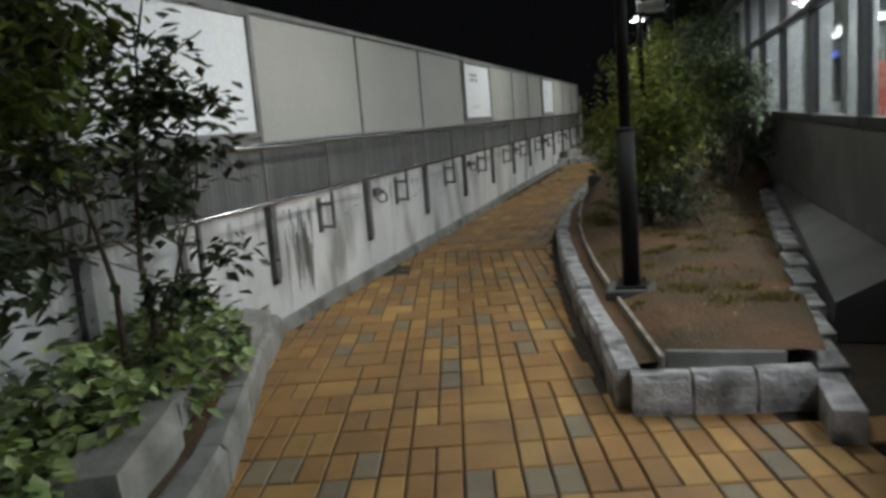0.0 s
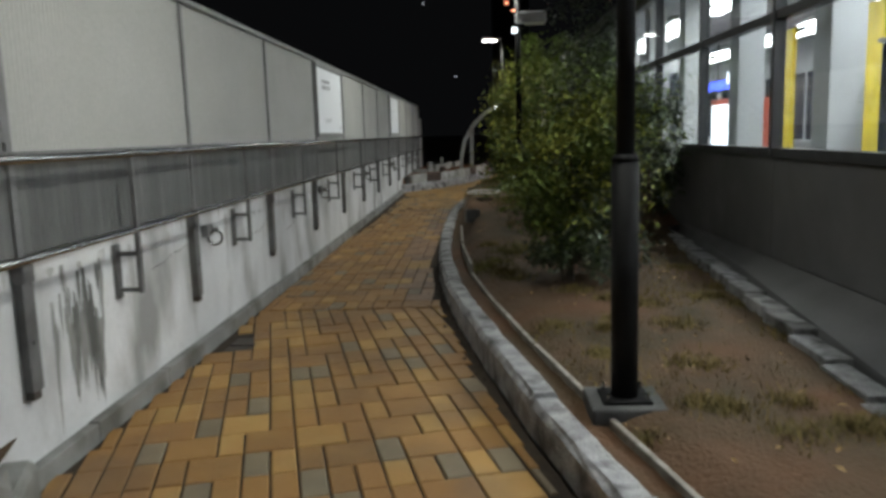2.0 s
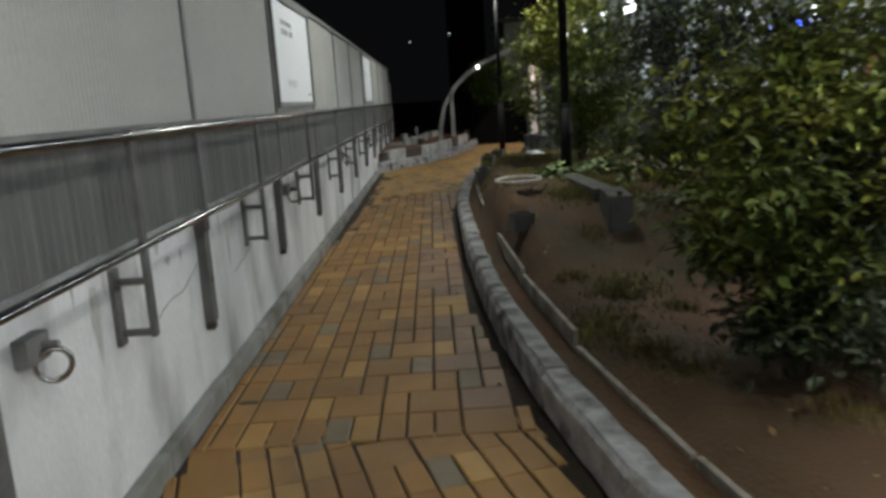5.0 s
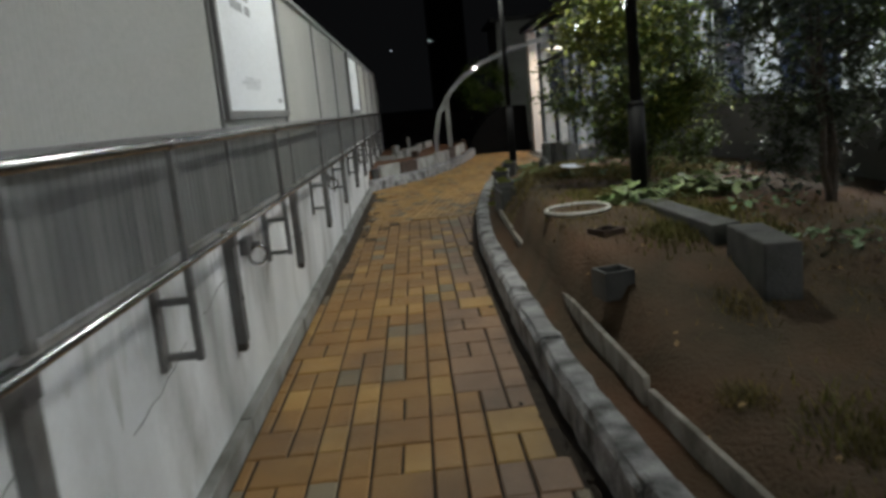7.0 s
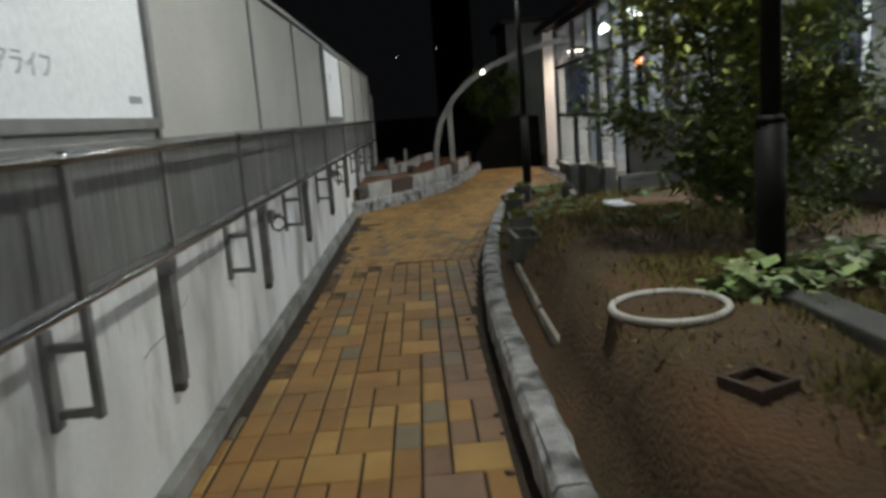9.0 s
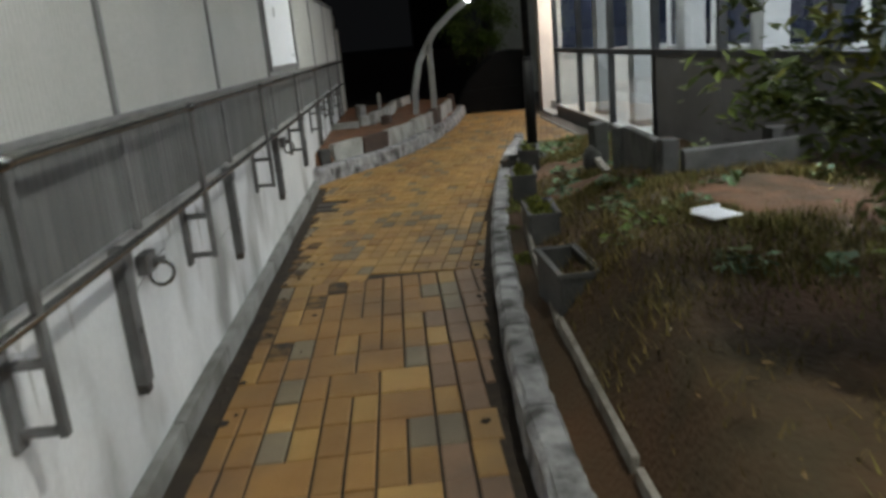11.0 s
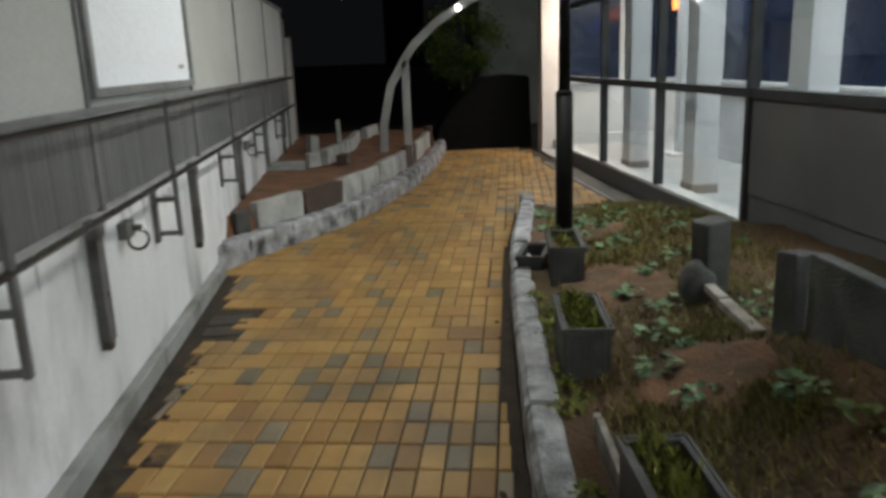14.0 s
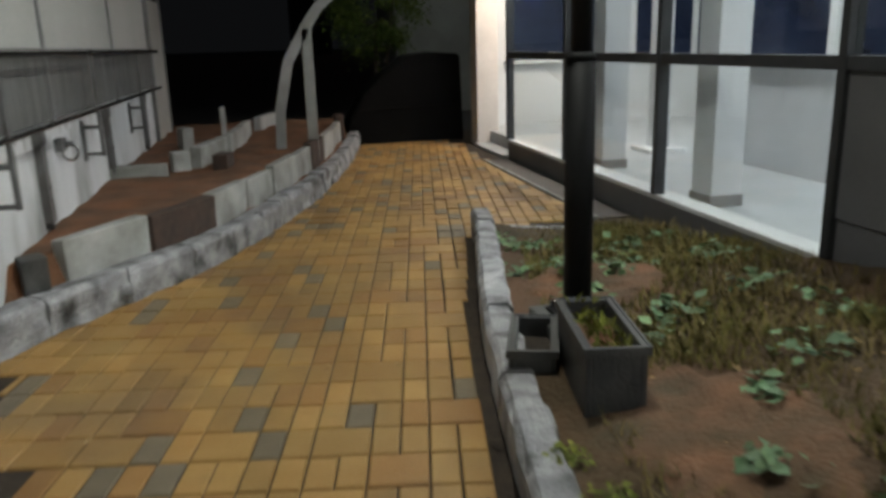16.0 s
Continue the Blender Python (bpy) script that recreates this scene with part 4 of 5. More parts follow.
shrub("dark_shrub", (0.85, 10.6, soil_z(0.85, 10.6) - 0.01), "dense dark green shrub by the station wall",
      [((0.0, 0.0, 1.2), 0.035), ((0.15, -0.2, 1.0), 0.03)],
      [("crown", (0.0, 0.3, 1.05), (0.42, 0.7, 0.85), 6800, 0.075, M["leaf_dark"], 34), ("bright_foliage", (0.0, 0, 1.1), (0.42, 0.6, 0.65), 900, 0.065, M["leaf"], 14)], 9)
shrub("thin_shrub", (0.75, 15.4, soil_z(0.75, 15.4) - 0.01), "thin dark shrub with reaching twigs",
      [((-0.1, 0.1, 1.2), 0.02), ((0.15, -0.1, 1.1), 0.02), ((-0.25, -0.15, 0.9), 0.015)],
      [("crown", (0.0, 0.0, 0.95), (0.42, 0.5, 0.4), 1700, 0.07, M["leaf_dark"], 18), ("bright_foliage", (0.0, 0.0, 1.0), (0.45, 0.5, 0.4), 350, 0.06, M["leaf"], 10)], 11)
shrub("small_tree", (-2.35, 2.95, 0.2), "thin dark-leaved young tree against the white wall",
      [((0.05, 0.2, 1.9), 0.022), ((-0.15, -0.3, 1.7), 0.02), ((0.2, 0.35, 1.4), 0.015)],
      [("crown", (-0.05, -0.25, 1.5), (0.42, 0.65, 0.6), 1900, 0.085, M["leaf_dark"], 18), ("twig_leaves", (0.15, 0.35, 1.45), (0.22, 0.22, 0.5), 230, 0.085, M["leaf_dark"], 10),
       ("low_leaves", (0.1, 0.2, 0.8), (0.25, 0.25, 0.32), 420, 0.075, M["leaf_dark"], 8), ("pale_leaves", (-0.1, -0.45, 1.55), (0.4, 0.45, 0.5), 500, 0.075, M["leaf"], 12)], 13, "tree", 0.62)
shrub("leafy_tree", (-2.45, 1.3, 0.2), "leafy tree overhanging the front bed",
      [((0.1, 0.3, 2.2), 0.035), ((-0.1, -0.3, 2.0), 0.03)],
      [("crown", (0.0, 0.3, 1.75), (0.55, 0.95, 0.7), 4200, 0.085, M["leaf"], 20), ("dark_leaves", (0.0, 0.3, 1.4), (0.5, 0.95, 0.8), 2600, 0.085, M["leaf_dark"], 16)], 15, "tree", 0.6)


def creeper(name, label, spots, n, size, mat, seed, mat2=None):
    """Low leaves spread over the ground round the given (x, y, z, radius, height) spots."""
    rng = random.Random(seed)
    th = empty(name, spots[0][:3], label, "plant")
    for nm, mm, cnt in (("leaves", mat, n), ("darker_leaves", mat2, n // 2)):
        if mm is None:
            continue
        b = bmesh.new()
        o = Vector(spots[0][:3])
        for _ in range(cnt):
            x, y, z, r, h = rng.choice(spots)
            a, d = rng.uniform(0, 6.283), r * math.sqrt(rng.random())
            leaf(b, rng, Vector((x + math.cos(a) * d, y + math.sin(a) * d, z + h * rng.random() * (1 - 0.5 * d / r))) - o, size * rng.uniform(0.6, 1.3), 0.1, 0.8)
        part(nm, b, mm, th)
    return th


creeper("ivy", "pale variegated ivy spilling over the front stones", [(-2.4, 3.0, 0.25, 0.34, 0.6), (-2.3, 2.4, 0.25, 0.34, 0.55), (-2.55, 3.6, 0.25, 0.28, 0.55), (-2.2, 1.8, 0.25, 0.3, 0.45)], 1700, 0.085, M["leaf_pale"], 21, M["leaf"])
creeper("ivy", "variegated creeper round the foot of the lamp pole", [(-0.40, 13.15, 0.62, 0.22, 0.18), (-0.05, 13.3, 0.62, 0.4, 0.22), (0.30, 13.3, 0.62, 0.3, 0.25)], 380, 0.09, M["leaf_pale"], 22, M["leaf"])
creeper("low_plant", "low leafy plants beside the buried slabs", [(0.2, 11.6, 0.55, 0.3, 0.14), (0.25, 12.4, 0.62, 0.3, 0.16)], 80, 0.06, M["leaf_weed"], 23, M["leaf_dark"])
rosettes = random.Random(31)
for k in range(48):
    x, y = rosettes.uniform(-0.75, 0.9), rosettes.uniform(15.0, 23.6)
    if x < kerb_x(y) + 0.4:
        continue
    z = soil_z(x, y)
    creeper("weed", "small green leafy weed in the soil", [(x, y, z, rosettes.uniform(0.06, 0.14), 0.07)], rosettes.randint(14, 34), 0.062, rosettes.choice([M["leaf"], M["leaf_weed"], M["leaf_weed"]]), 100 + k)

creeper("low_bush", "low tangled green bush beside the old plot", [(0.55, 18.2, 0.45, 0.35, 0.3), (0.3, 17.2, 0.5, 0.3, 0.12)], 420, 0.06, M["leaf"], 24, M["leaf_dark"])
for k, (x, y) in enumerate(((-0.1, 21.6), (0.15, 21.2), (0.3, 22.0), (-0.15, 22.4), (0.05, 22.9), (0.5, 22.5), (0.35, 20.6), (0.05, 20.4), (0.6, 21.3), (-0.2, 20.0), (0.2, 19.2), (-0.05, 23.2), (0.75, 21.9), (-0.45, 18.5), (-0.3, 19.3))):
    creeper("weed", "leafy blue-green weed rosette on the bare soil", [(x, y, soil_z(x, y), rosettes.uniform(0.10, 0.17), 0.08)], rosettes.randint(26, 44), 0.062, M["leaf_weed"], 300 + k)
# bare patches of reddish earth
EARTH = ((0.08, 21.9, 0.36), (-0.20, 20.3, 0.36), (0.35, 16.7, 0.5), (-0.35, 18.7, 0.28))


def on_earth(x, y):
    return any(((x - ex) / er) ** 2 + ((y - ey) / (1.5 * er)) ** 2 < 0.75 + 0.5 * noise.noise((x * 4, y * 4, 9)) for ex, ey, er in EARTH)


for k, (cx, cy, r) in enumerate(EARTH):
    b = bmesh.new()
    rows = []
    for i in range(1, 7):
        f = i / 6
        rows.append([b.verts.new((cx + math.cos(t) * r * f * (1 + 0.6 * noise.noise((math.cos(t) * 2.2 + k, math.sin(t) * 2.2, 0))), cy + math.sin(t) * 1.5 * r * f * (1 + 0.6 * noise.noise((math.cos(t) * 2.2 + k, math.sin(t) * 2.2, 0))), 0)) for t in (6.2832 * j / 32 for j in range(32))])
    mid = b.verts.new((cx, cy, 0))
    for j in range(32):
        b.faces.new((mid, rows[0][j], rows[0][(j + 1) % 32]))
        for p, q in zip(rows, rows[1:]):
            b.faces.new((p[j], q[j], q[(j + 1) % 32], p[(j + 1) % 32]))
    rim = set(rows[-1])
    for v in b.verts:
        v.co.z = soil_z(v.co.x, v.co.y) + (-0.012 if v in rim else 0.010 + 0.008 * noise.noise(v.co * 8))
    tagged(part("earth_patch", b, M["earth"], smooth=True), "bare patch of crumbly reddish earth", "soil", kind="structure")
# moss cushions on the kerb's inner edge
mr = random.Random(41)
for k in range(16):
    y = mr.uniform(16.8, 20.4)
    x = kerb_x(y) + mr.uniform(0.14, 0.25)
    creeper("moss_tuft", "bright yellow-green moss tuft beside the kerb", [(x, y, 0.17, mr.uniform(0.05, 0.09), 0.06)], 70, 0.028, M["moss"], 200 + k)

# dry grass over the bed
gr = random.Random(51)
b = bmesh.new()
patches = [(gr.uniform(-1.0, 1.1), gr.uniform(4.2, 23.5) if k < 50 else gr.uniform(14.5, 23), gr.uniform(0.12, 0.4)) for k in range(130)]
patches += [(gr.uniform(-0.9, 1.0), gr.uniform(5.0, 11.5), gr.uniform(0.04, 0.09)) for k in range(45)]
count = 0
while count < 60000:
    cx, cy, r = gr.choice(patches)
    x, y = cx + gr.gauss(0, r), cy + gr.gauss(0, r)
    count += 1
    if on_earth(x, y) or not (4.2 < y < 23.6 and kerb_x(y) + 0.3 < x < min(1.15, 0.62 + (y - 2.9) * 0.075)):
        continue
    h, a = gr.uniform(0.015, 0.06) * (1.3 if y > 15 else 0.9), gr.uniform(0, 6.283)
    z = soil_z(x, y) - 0.004
    dx, dy = math.cos(a), math.sin(a)
    lean = gr.uniform(0.3, 1.3) * h
    v = [b.verts.new(q) for q in ((x - dy * 0.004, y + dx * 0.004, z), (x + dy * 0.004, y - dx * 0.004, z), (x + dx * lean, y + dy * lean, z + h))]
    b.faces.new(v)
tagged(part("dry_grass", b, M["grass"]), "sparse dry grass and moss over the soil", "grass", kind="stuff")
# greener tufts and moss among it, thicker towards the far end
b = bmesh.new()
tufts = [(gr.uniform(-0.8, 1.0), gr.uniform(14.6, 23.4), gr.uniform(0.05, 0.22)) for k in range(46)] + [(gr.uniform(-0.9, 0.8), gr.uniform(8.5, 14.0), gr.uniform(0.05, 0.15)) for k in range(14)]
for _ in range(26000):
    cx, cy, r = gr.choice(tufts)
    x, y = cx + gr.gauss(0, r), cy + gr.gauss(0, r * 1.3)
    if on_earth(x, y) or not (4.2 < y < 23.4 and kerb_x(y) + 0.3 < x < 1.15):
        continue
    h, a = gr.uniform(0.02, 0.065), gr.uniform(0, 6.283)
    z, dx, dy, lean = soil_z(x, y) - 0.004, math.cos(a), math.sin(a), gr.uniform(0.2, 0.9) * h
    b.faces.new([b.verts.new(q) for q in ((x - dy * 0.006, y + dx * 0.006, z), (x + dy * 0.006, y - dx * 0.006, z), (x + dx * lean, y + dy * lean, z + h))])
tagged(part("green_grass", b, M["tuft"]), "olive-green grass tufts and moss in the soil bed", "grass", kind="stuff")
b = bmesh.new()
for _ in range(420):
    y = gr.uniform(4.3, 23)
    x = gr.uniform(kerb_x(y) + 0.3, min(1.1, 0.5 + (y - 4) * 0.2))
    leaf(b, gr, Vector((x, y, soil_z(x, y) + 0.008)), gr.uniform(0.02, 0.055), 0.0, 0.5)
tagged(part("leaf_litter", b, M["dead_leaf"]), "dry fallen leaves scattered over the soil", "leaves", kind="stuff")
for k, (x, y) in enumerate(((-1.9, 22.3), (-1.95, 21.7), (-1.35, 21.65), (-1.05, 21.55), (-2.25, 21.2), (-1.55, 22.9), (-2.35, 20.75))):
    th = empty("fallen_leaf", (x, y, 0.006), "curled dry leaf lying on the pavers", "leaf", "leaves on the path")
    b = bmesh.new()
    for _ in range(2):
        leaf(b, gr, Vector((0, 0, 0.004)), 0.05, -0.1, 0.6)
    part("blade", b, M["dead_leaf"], th)

# ---------- things in the long bed ----------
def planter(at, rz, label, sx=0.21, sy=0.52, sz=0.30, filling=None, tilt=0.0):
    th = empty("planter_box", pose(*at, tilt, 0, rz), label, "planter", "planters along the kerb")
    t = 0.022
    part("side", cube((-sx / 2, -sy / 2, 0), (-sx / 2 + t, sy / 2, sz), 0.004), M["planter"], th)
    part("side", cube((sx / 2 - t, -sy / 2, 0), (sx / 2, sy / 2, sz), 0.004), M["planter"], th)
    part("end", cube((-sx / 2 + t, -sy / 2, 0), (sx / 2 - t, -sy / 2 + t, sz - 0.002), 0.004), M["planter"], th)
    part("end", cube((-sx / 2 + t, sy / 2 - t, 0), (sx / 2 - t, sy / 2, sz - 0.002), 0.004), M["planter"], th)
    part("bottom", cube((-sx / 2 + t, -sy / 2 + t, 0), (sx / 2 - t, sy / 2 - t, 0.03 if not filling else sz * 0.72)), M["bedding"] if not filling else M["red_soil"], th, "soil inside")
    b = bmesh.new()
    for s, lo, hi in ((0, (-sx / 2 - 0.012, -sy / 2 - 0.012, sz - 0.03), (-sx / 2, sy / 2 + 0.012, sz + 0.004)), (0, (sx / 2, -sy / 2 - 0.012, sz - 0.03), (sx / 2 + 0.012, sy / 2 + 0.012, sz + 0.004)),
                      (0, (-sx / 2, -sy / 2 - 0.012, sz - 0.03), (sx / 2, -sy / 2, sz + 0.004)), (0, (-sx / 2, sy / 2, sz - 0.03), (sx / 2, sy / 2 + 0.012, sz + 0.004))):
        box(b, lo, hi, 0.003)
    part("rim", b, M["planter"], th, "worn pale rim")
    if filling:
        rng = random.Random(int(at[1] * 10))
        b = bmesh.new()
        for _ in range(filling):
            p = Vector((rng.uniform(-sx / 2 + 0.03, sx / 2 - 0.03), rng.uniform(-sy / 2 + 0.03, sy / 2 - 0.03), sz * 0.72))
            leaf(b, rng, p + Vector((0, 0, rng.uniform(0, 0.05) + 0.10 * max(0, noise.noise((p.x * 7, p.y * 7, 2))))), rng.uniform(0.03, 0.08), -1.2, 0.3)
        tagged(part("moss", b, M["moss"], th, "bright green moss"), kind="stuff")
    return th


planter((-0.98, 16.18, 0.19), 2, "empty dark grey planter box standing on the soil")
planter((-0.82, 17.80, 0.12), -4, "dark grey planter box overgrown with moss", filling=420)
planter((-0.69, 19.3, 0.13), -9, "dark grey planter box with bright moss", filling=380)
planter((-0.38, 20.82, 0.12), -10, "dark grey planter box with a little moss", filling=120)
planter((-0.52, 21.15, 0.15), -20, "low flat grey planter tray behind the kerb", 0.18, 0.4, 0.12)

sq = empty("square_pot", pose(-0.99, 11.46, soil_z(-0.99, 11.46) + 0.005, 0, 0, 12) @ Matrix.Scale(0.75, 4), "black square plant pot half sunk in the soil", "pot")
for lo, hi in (((-0.11, -0.11, 0), (-0.09, 0.11, 0.2)), ((0.09, -0.11, 0), (0.11, 0.11, 0.2)), ((-0.09, -0.11, 0), (0.09, -0.09, 0.2)), ((-0.09, 0.09, 0), (0.09, 0.11, 0.2))):
    part("side", cube(lo, hi, 0.004), M["planter"], sq)
part("soil", cube((-0.09, -0.09, 0), (0.09, 0.09, 0.15)), M["soil"], sq)
sq = empty("clay_pot", pose(-0.83, 12.22, soil_z(-0.83, 12.22) - 0.10, 0, 0, 25) @ Matrix.Scale(0.75, 4), "brown square clay pot filled with soil", "pot")
for lo, hi in (((-0.11, -0.11, 0), (-0.085, 0.11, 0.18)), ((0.085, -0.11, 0), (0.11, 0.11, 0.18)), ((-0.085, -0.11, 0), (0.085, -0.085, 0.18)), ((-0.085, 0.085, 0), (0.085, 0.11, 0.18))):
    part("side", cube(lo, hi, 0.006), M["terracotta"], sq)
part("soil", cube((-0.085, -0.085, 0), (0.085, 0.085, 0.14)), M["soil"], sq)

rg = empty("plant_ring", (-0.835, 13.02, soil_z(-0.835, 13.02) + 0.004), "white plastic ring lying on the soil", "ring")
part("hoop", torus(bmesh.new(), pose(0, 0, 0, 1, -1, 0), 0.225, 0.016, 40, 8), M["ring"], rg, smooth=True)

for x, y, sx, sy, sz, rz, tilt in ((-0.26, 11.33, 0.19, 0.56, 0.39, -5, 0), (-0.29, 12.40, 0.16, 1.25, 0.37, 3, 0)):
    slab_block((x, y, 0.31), (sx, sy, sz), rz, M["dark_stone"], "long dark stone slab half sunk in the soil", tilt, "stone_slab", "slabs in the long bed")
for x, y, sx, sy, sz, rz in ((0.06, 18.2, 0.07, 0.95, 0.52, -3), (0.62, 17.62, 0.95, 0.07, 0.46, 5)):
    slab_block((x, y, 0.30), (sx, sy, sz), rz, M["dark_stone"], "thin upright grey slab edging an old plot", 0, "stone_slab", "slabs in the long bed")
for x, y, sz, rz in ((0.08, 18.78, 0.50, 8), (0.06, 17.62, 0.54, 0), (1.0, 18.0, 0.5, 12)):
    slab_block((x, y, 0.30), (0.13, 0.12, sz), rz, M["dark_stone"], "short square stone post", 0, "stone_post", "stone posts in the long bed")
po = empty("stone_post", pose(0.12, 19.68, 0.26, 2, -3, 15), "weathered stone post with a swollen foot", "post", "stone posts in the long bed")
part("post", cube((-0.075, -0.07, 0), (0.075, 0.07, 0.50), 0.018, 0.008), M["dark_stone"], po)
b = bmesh.new()
bmesh.ops.create_icosphere(b, subdivisions=3, radius=0.11, matrix=Matrix.Translation((-0.08, 0, 0.16)) @ Matrix.Diagonal((0.9, 0.9, 1.2, 1)))
for v in b.verts:
    v.co += noise.noise_vector(v.co * 12) * 0.015
part("knob", b, M["dark_stone"], po, "rough rounded lump", True)
sl = empty("slat", pose(0.03, 19.35, max(soil_z(0.03, 19.0), soil_z(0.03, 19.6)) - 0.005, 0, 0, -7), "split weathered board lying on the soil", "board")
part("board", cube((-0.03, -0.48, 0), (0.03, -0.03, 0.035), 0.004, 0.004), M["board"], sl)
part("board", cube((-0.025, 0.0, 0.0), (0.032, 0.46, 0.04), 0.004, 0.004), M["board"], sl)
wp = empty("white_plate", pose(-0.25, 16.05, soil_z(-0.25, 16.05) + 0.045, 4, 3, 25), "white plastic tray lying on the soil", "tray")
part("plate", cube((-0.10, -0.08, 0), (0.10, 0.08, 0.012), 0.003), M["poster"], wp)
part("rim", cube((-0.10, 0.07, 0.012), (0.10, 0.08, 0.03), 0.002), M["poster"], wp)

# drain covers along the wall
for k, (x0, x1, y0, y1) in enumerate(((-2.755, -2.57, 7.27, 7.68), (-2.755, -2.50, 20.55, 20.95), (-2.755, -2.66, 9.0, 9.3))):
    th = empty("drain_opening", ((x0 + x1) / 2, (y0 + y1) / 2, 0.0), "dark sunken drain opening at the foot of the wall", "drain", "drains along the wall")
    w, h = (x1 - x0) / 2, (y1 - y0) / 2
    part("pit", cube((-w, -h, -0.011), (w, h, -0.006)), M["grate"], th)
    part("bar", cube((-w, -0.02, -0.006), (w, 0.02, 0.002), 0.002), M["grate"], th)

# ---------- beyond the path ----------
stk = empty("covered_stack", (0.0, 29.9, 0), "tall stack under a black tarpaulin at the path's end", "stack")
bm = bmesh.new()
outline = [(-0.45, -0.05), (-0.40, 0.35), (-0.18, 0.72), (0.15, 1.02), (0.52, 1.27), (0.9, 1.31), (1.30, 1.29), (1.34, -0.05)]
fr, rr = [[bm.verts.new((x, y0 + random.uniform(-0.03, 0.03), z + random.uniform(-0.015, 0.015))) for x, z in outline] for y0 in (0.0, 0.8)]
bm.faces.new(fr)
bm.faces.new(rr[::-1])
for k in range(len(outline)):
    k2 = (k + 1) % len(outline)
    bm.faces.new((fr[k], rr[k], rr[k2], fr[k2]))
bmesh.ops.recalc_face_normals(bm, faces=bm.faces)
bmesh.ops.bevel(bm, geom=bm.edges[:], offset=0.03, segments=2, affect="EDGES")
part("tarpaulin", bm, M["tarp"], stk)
b = bmesh.new()
rod(b, (-0.3, -0.02, 0.5), (1.3, -0.02, 0.55), 0.006, seg=5)
part("rope", b, M["black_pole"], stk)
shrub("green_tree", (0.6, 34.0, 0.0), "green tree catching light behind the hedge", [((0.0, 0, 2.0), 0.06), ((0.4, 0.1, 2.4), 0.05)],
      [("crown", (0.0, 0.0, 2.0), (0.9, 0.7, 0.9), 4200, 0.11, M["leaf"], 26)], 63, "tree")
far = empty("far_building", (4.5, 36.0, 0), "pale grey panelled building behind the trees", "building")
part("wall", cube((-3.2, 0, -0.09), (5, 3, 4.2)), M["far_wall"], far)
for k in range(1, 3):
    part("window", cube((-2.4 + k * 1.6, -0.02, 1.5), (-1.5 + k * 1.6, -0.003, 3.0), 0.004), M["night_glass"], far)
part("roof", cube((-3.4, -0.2, 4.2), (5.2, 3.2, 4.35), 0.01), M["roof"], far)
# far tower with a few lit windows, lights on the hill
tw = empty("distant_tower", (9.0, 220.0, 0), "distant dark tower with a few reddish lit windows", "building")
part("wall", cube((-5, 0, -0.09), (5, 10, 62)), M["roof"], tw)
tr2 = random.Random(71)
for k in range(12):
    z = 34 + k * 2.1
    x = tr2.choice((-1.5, 0.5, 1.6))
    part("window", cube((x, -0.1, z), (x + tr2.uniform(0.7, 1.4), -0.02, z + 0.6)), M["far_light"], tw)
dl = empty("hill_lights", (0, 180, 0), "tiny distant lamps on the dark hillside", "lights", kind="stuff")
for k in range(6):
    x, z = tr2.uniform(-30, 25), tr2.uniform(12, 34)
    part("lamp", cube((x, 0, z), (x + 0.16, 0.2, z + 0.16)), M["sign_white"], dl)

# dirt washed against the wall foot and the kerb
dr = random.Random(77)
b = bmesh.new()
for _ in range(150):
    if dr.random() < 0.45:
        y0 = dr.uniform(15.6, 20.4)
        x0 = WX + 0.10 + abs(dr.gauss(0, 0.16)) * (1.2 if 16.5 < y0 < 18.8 else 0.5)
    else:
        y0 = dr.uniform(6.0, 21.0)
        x0 = kerb_x(y0) - abs(dr.gauss(0, 0.05)) - 0.02
    r, n = dr.uniform(0.008, 0.026), 9
    ring_v = [b.verts.new((x0 + math.cos(6.283 * k / n) * r * dr.uniform(0.5, 1.2), y0 + math.sin(6.283 * k / n) * r * 1.6 * dr.uniform(0.5, 1.2), 0.0045)) for k in range(n)]
    top = b.verts.new((x0, y0, 0.012))
    for k in range(n):
        b.faces.new((ring_v[k], ring_v[(k + 1) % n], top))
tagged(part("dirt", b, M["bedding"]), "black dirt and moss on the pavers by the wall", "dirt", kind="stuff")

# ---------- pavers ----------
prng = random.Random(81)


def inside(x, y, m):
    """Whether a paver with this middle lies on the path."""
    left = WX + 0.07 if 5.05 < y < 22.02 else (bed0_x(y) if y <= 5.05 else bed2_x(y))
    right = 0.80 if y < 3.80 else (kerb_x(y) if y < 23.9 else min(1.0, 0.02 + (y - 23.9) * 2.2))
    drains = (x < -2.56 and 7.22 < y < 7.72) or (x < -2.53 and 20.5 < y < 21.0)
    return left - 0.05 - m < x < right + m and not drains


def gutter(y):
    """Line where the pavers stop short of the wall's foot."""
    return WX + 0.062 + 0.098 * min(1.0, max(0.0, (y - 13.5) / 2.0))


meshes = {}


def paver_mesh(w, l, key):
    kk = (w, l, key)
    if kk not in meshes:
        b = bmesh.new()
        rings = [[b.verts.new((sx * (w / 2 - ins), sy * (l / 2 - ins), z)) for sx, sy in ((-1, -1), (1, -1), (1, 1), (-1, 1))] for z, ins in ((-0.03, 0), (-0.006, 0), (0, 0.006))]
        for p, q in zip(rings, rings[1:]):
            for i in range(4):
                b.faces.new((p[i], p[(i + 1) % 4], q[(i + 1) % 4], q[i]))
        b.faces.new(rings[2])
        meshes[kk] = mesh_of(b, "paver", M[key])
    return meshes[kk]


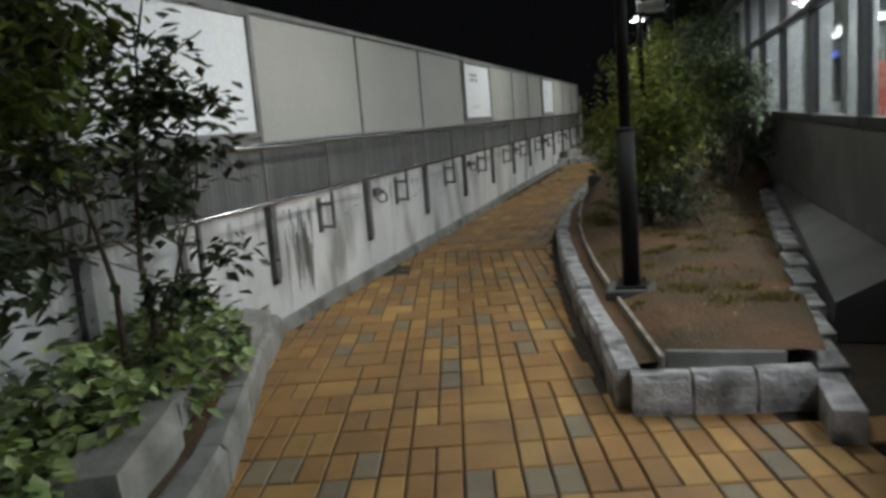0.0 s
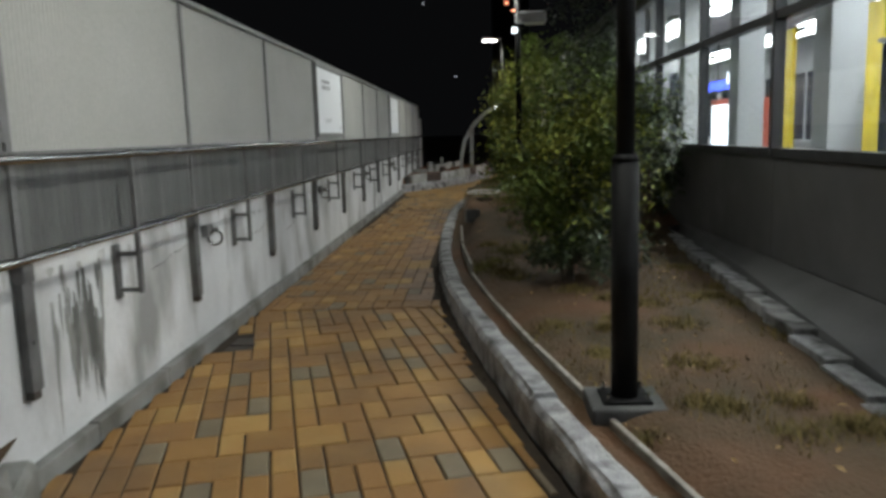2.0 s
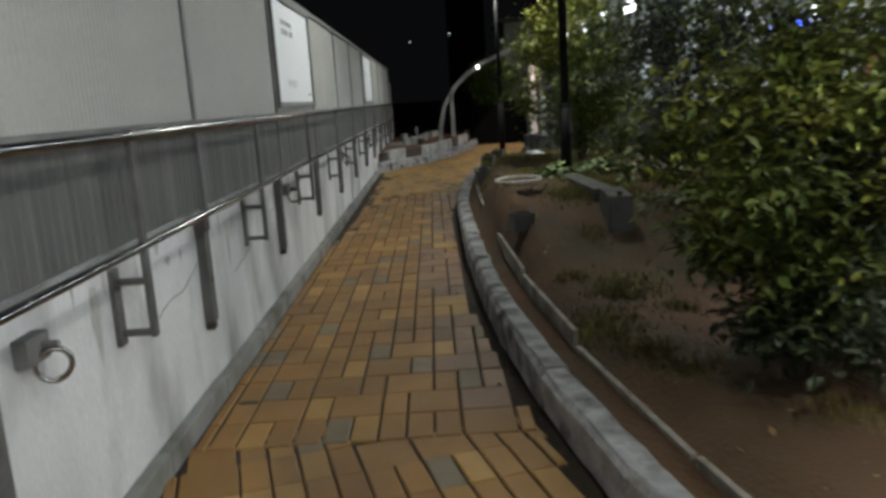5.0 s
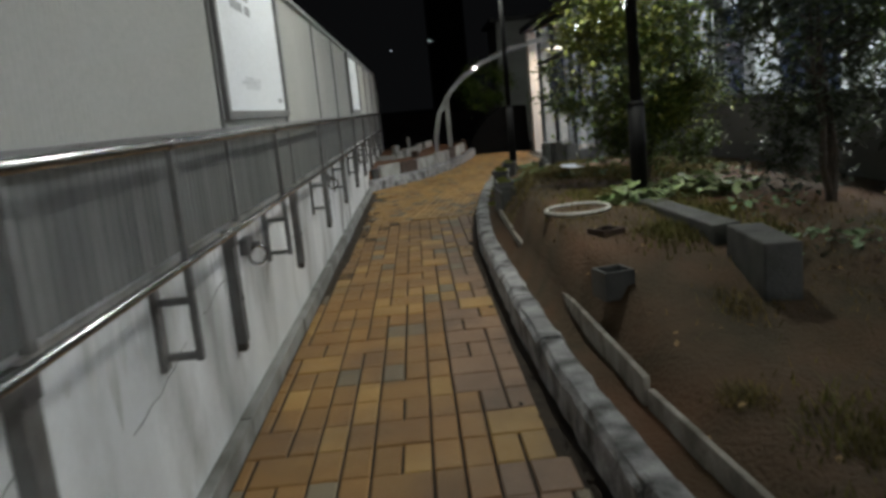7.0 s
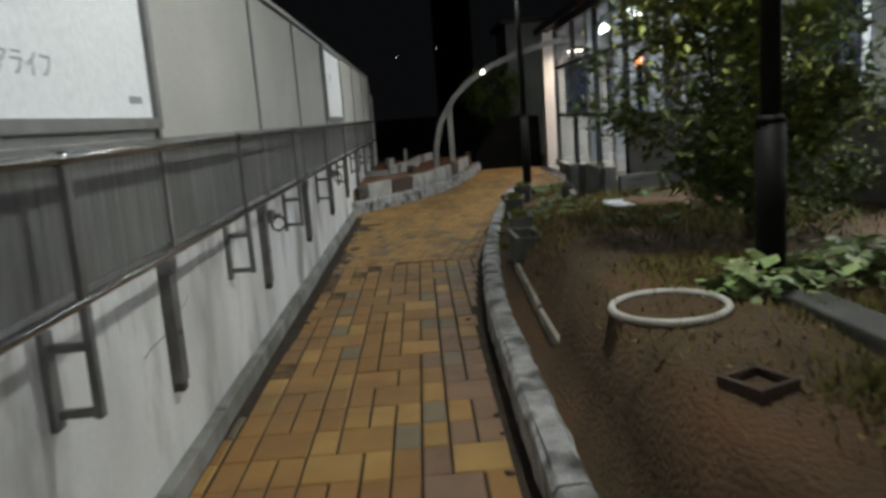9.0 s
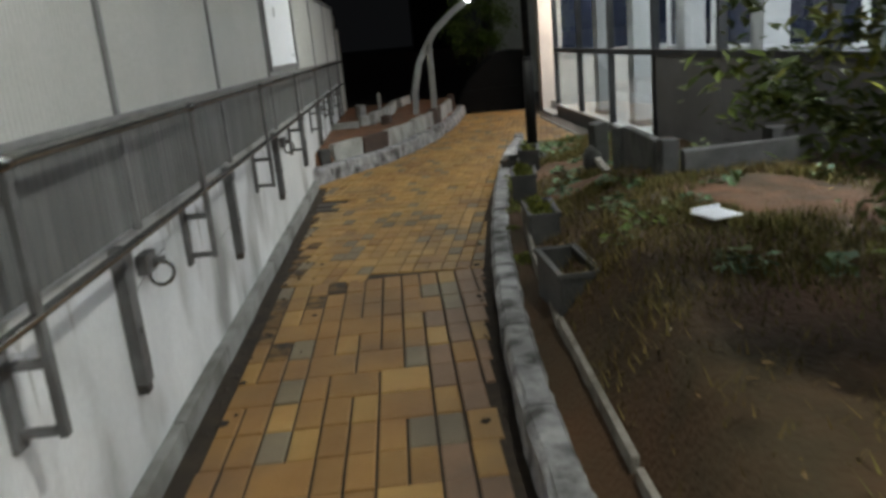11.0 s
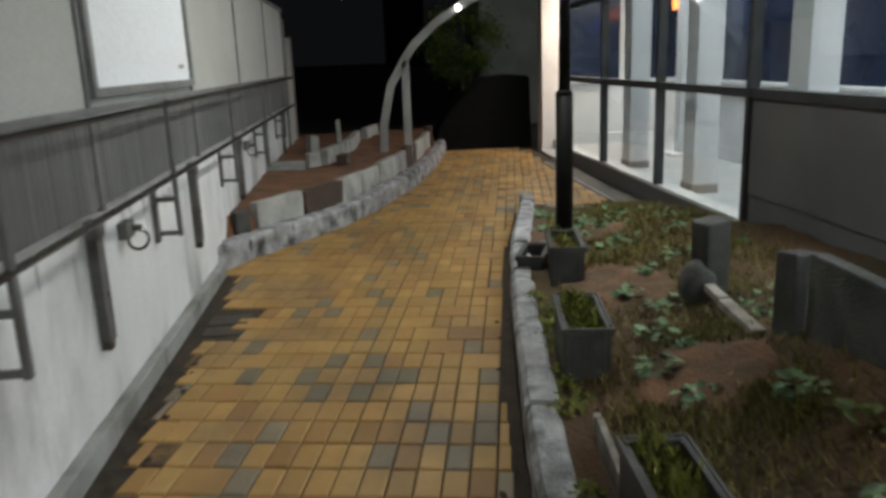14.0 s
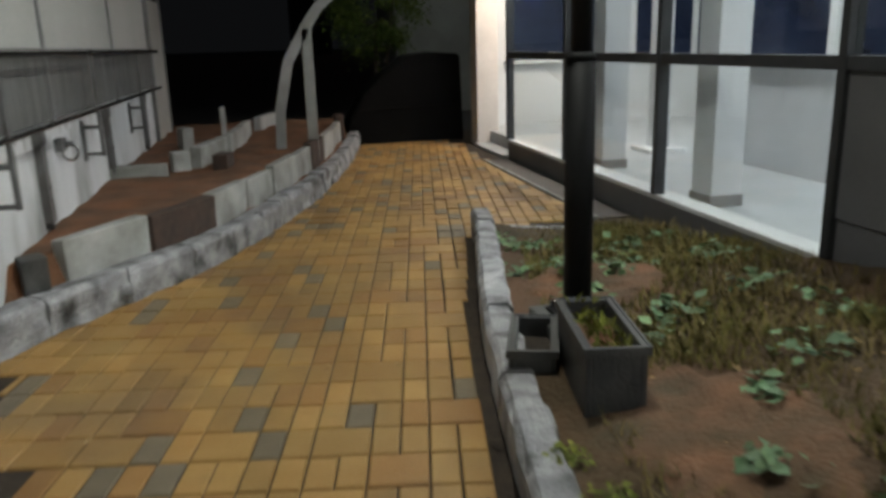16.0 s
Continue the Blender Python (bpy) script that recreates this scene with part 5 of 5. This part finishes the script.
rest = {k: ([], []) for k in ("paver_yellow", "paver_orange", "paver_grey", "paver_pink", "paver_dirty")}
single = 0
# three fields: middle of rotation, turn of the columns in degrees, stretch of y, column and row size
for ox, oy, turn, y0, y1, CW, CL, warm, gu, gv in ((-1.0, 3.0, 15.0, -3.2, 8.6, 0.125, 0.27, 0.75, 0.010, 0.007), (-2.0, 8.6, 0.0, 8.6, 17.95, 0.130, 0.28, 0.82, 0.012, 0.007),
                                                   (-2.0, 17.95, -10.5, 17.95, 30.9, 0.108, 0.212, 0.28, 0.007, 0.010)):
    ca, sa = math.cos(radians(turn)), math.sin(radians(turn))
    for iv in range(-45, 70):
        iu = -55
        while iu < 55:
            two = prng.random() < 0.13
            n = 2 if two else 1
            u, v = (iu + n / 2) * CW, (iv + 0.5) * CL
            iu += n
            x, y = ox + u * ca - v * sa, oy + u * sa + v * ca
            if not (y0 - 0.09 <= y < y1 + (0.12 if turn > 0 else -0.02) and inside(x, y, 0.04 + 0.04 * n)):
                continue
            # pavers are cut along the kerb and along the gutter at the wall's foot
            trim_r = max(0.0, x + n * CW / 2 - kerb_x(y) + 0.06) if 4.0 < y < 23.8 else 0.0
            trim_l = max(0.0, gutter(y) - x + n * CW / 2) if 5.05 < y < 22.0 else 0.0
            cut = math.ceil((trim_r + trim_l) * 100) / 100
            if n * CW - gu - cut < 0.03:
                continue
            x += (trim_l - trim_r) / 2
            r = prng.random()
            near_right = 9 < y < 17.9 and kerb_x(y) - x < 0.40
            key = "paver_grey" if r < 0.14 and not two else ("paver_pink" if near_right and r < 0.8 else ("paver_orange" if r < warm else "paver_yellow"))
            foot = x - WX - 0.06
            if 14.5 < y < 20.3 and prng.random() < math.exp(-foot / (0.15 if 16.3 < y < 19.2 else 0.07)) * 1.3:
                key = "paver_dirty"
            w, l = n * CW - gu - cut, CL - gv
            m = Matrix.Translation((x, y, prng.uniform(-0.003, 0.002) - (0.007 if turn > 0 and y > y1 - 0.2 else 0))) @ Euler((prng.uniform(-0.01, 0.01), prng.uniform(-0.01, 0.01), radians(turn) + prng.uniform(-0.008, 0.008))).to_matrix().to_4x4()
            if single < 300 and 19.5 < y < 24.0:
                ob = new("paver", paver_mesh(round(w, 4), round(l, 4), key))
                ob.parent = pavement
                ob.matrix_local = m
                single += 1
                continue
            V, F = rest[key]
            k0 = len(V)
            for z, ins in ((-0.03, 0), (-0.006, 0), (0, 0.006)):
                for sx, sy in ((-1, -1), (1, -1), (1, 1), (-1, 1)):
                    V.append(tuple(m @ Vector((sx * (w / 2 - ins), sy * (l / 2 - ins), z))))
            for q in (0, 4):
                for i in range(4):
                    F.append((k0 + q + i, k0 + q + (i + 1) % 4, k0 + q + 4 + (i + 1) % 4, k0 + q + 4 + i))
            F.append((k0 + 8, k0 + 9, k0 + 10, k0 + 11))
for key, (V, F) in rest.items():
    me = bpy.data.meshes.new("pavers")
    me.from_pydata(V, [], F)
    me.materials.append(M[key])
    ob = new("pavers", me)
    ob.parent = pavement
    tagged(ob, kind="stuff")
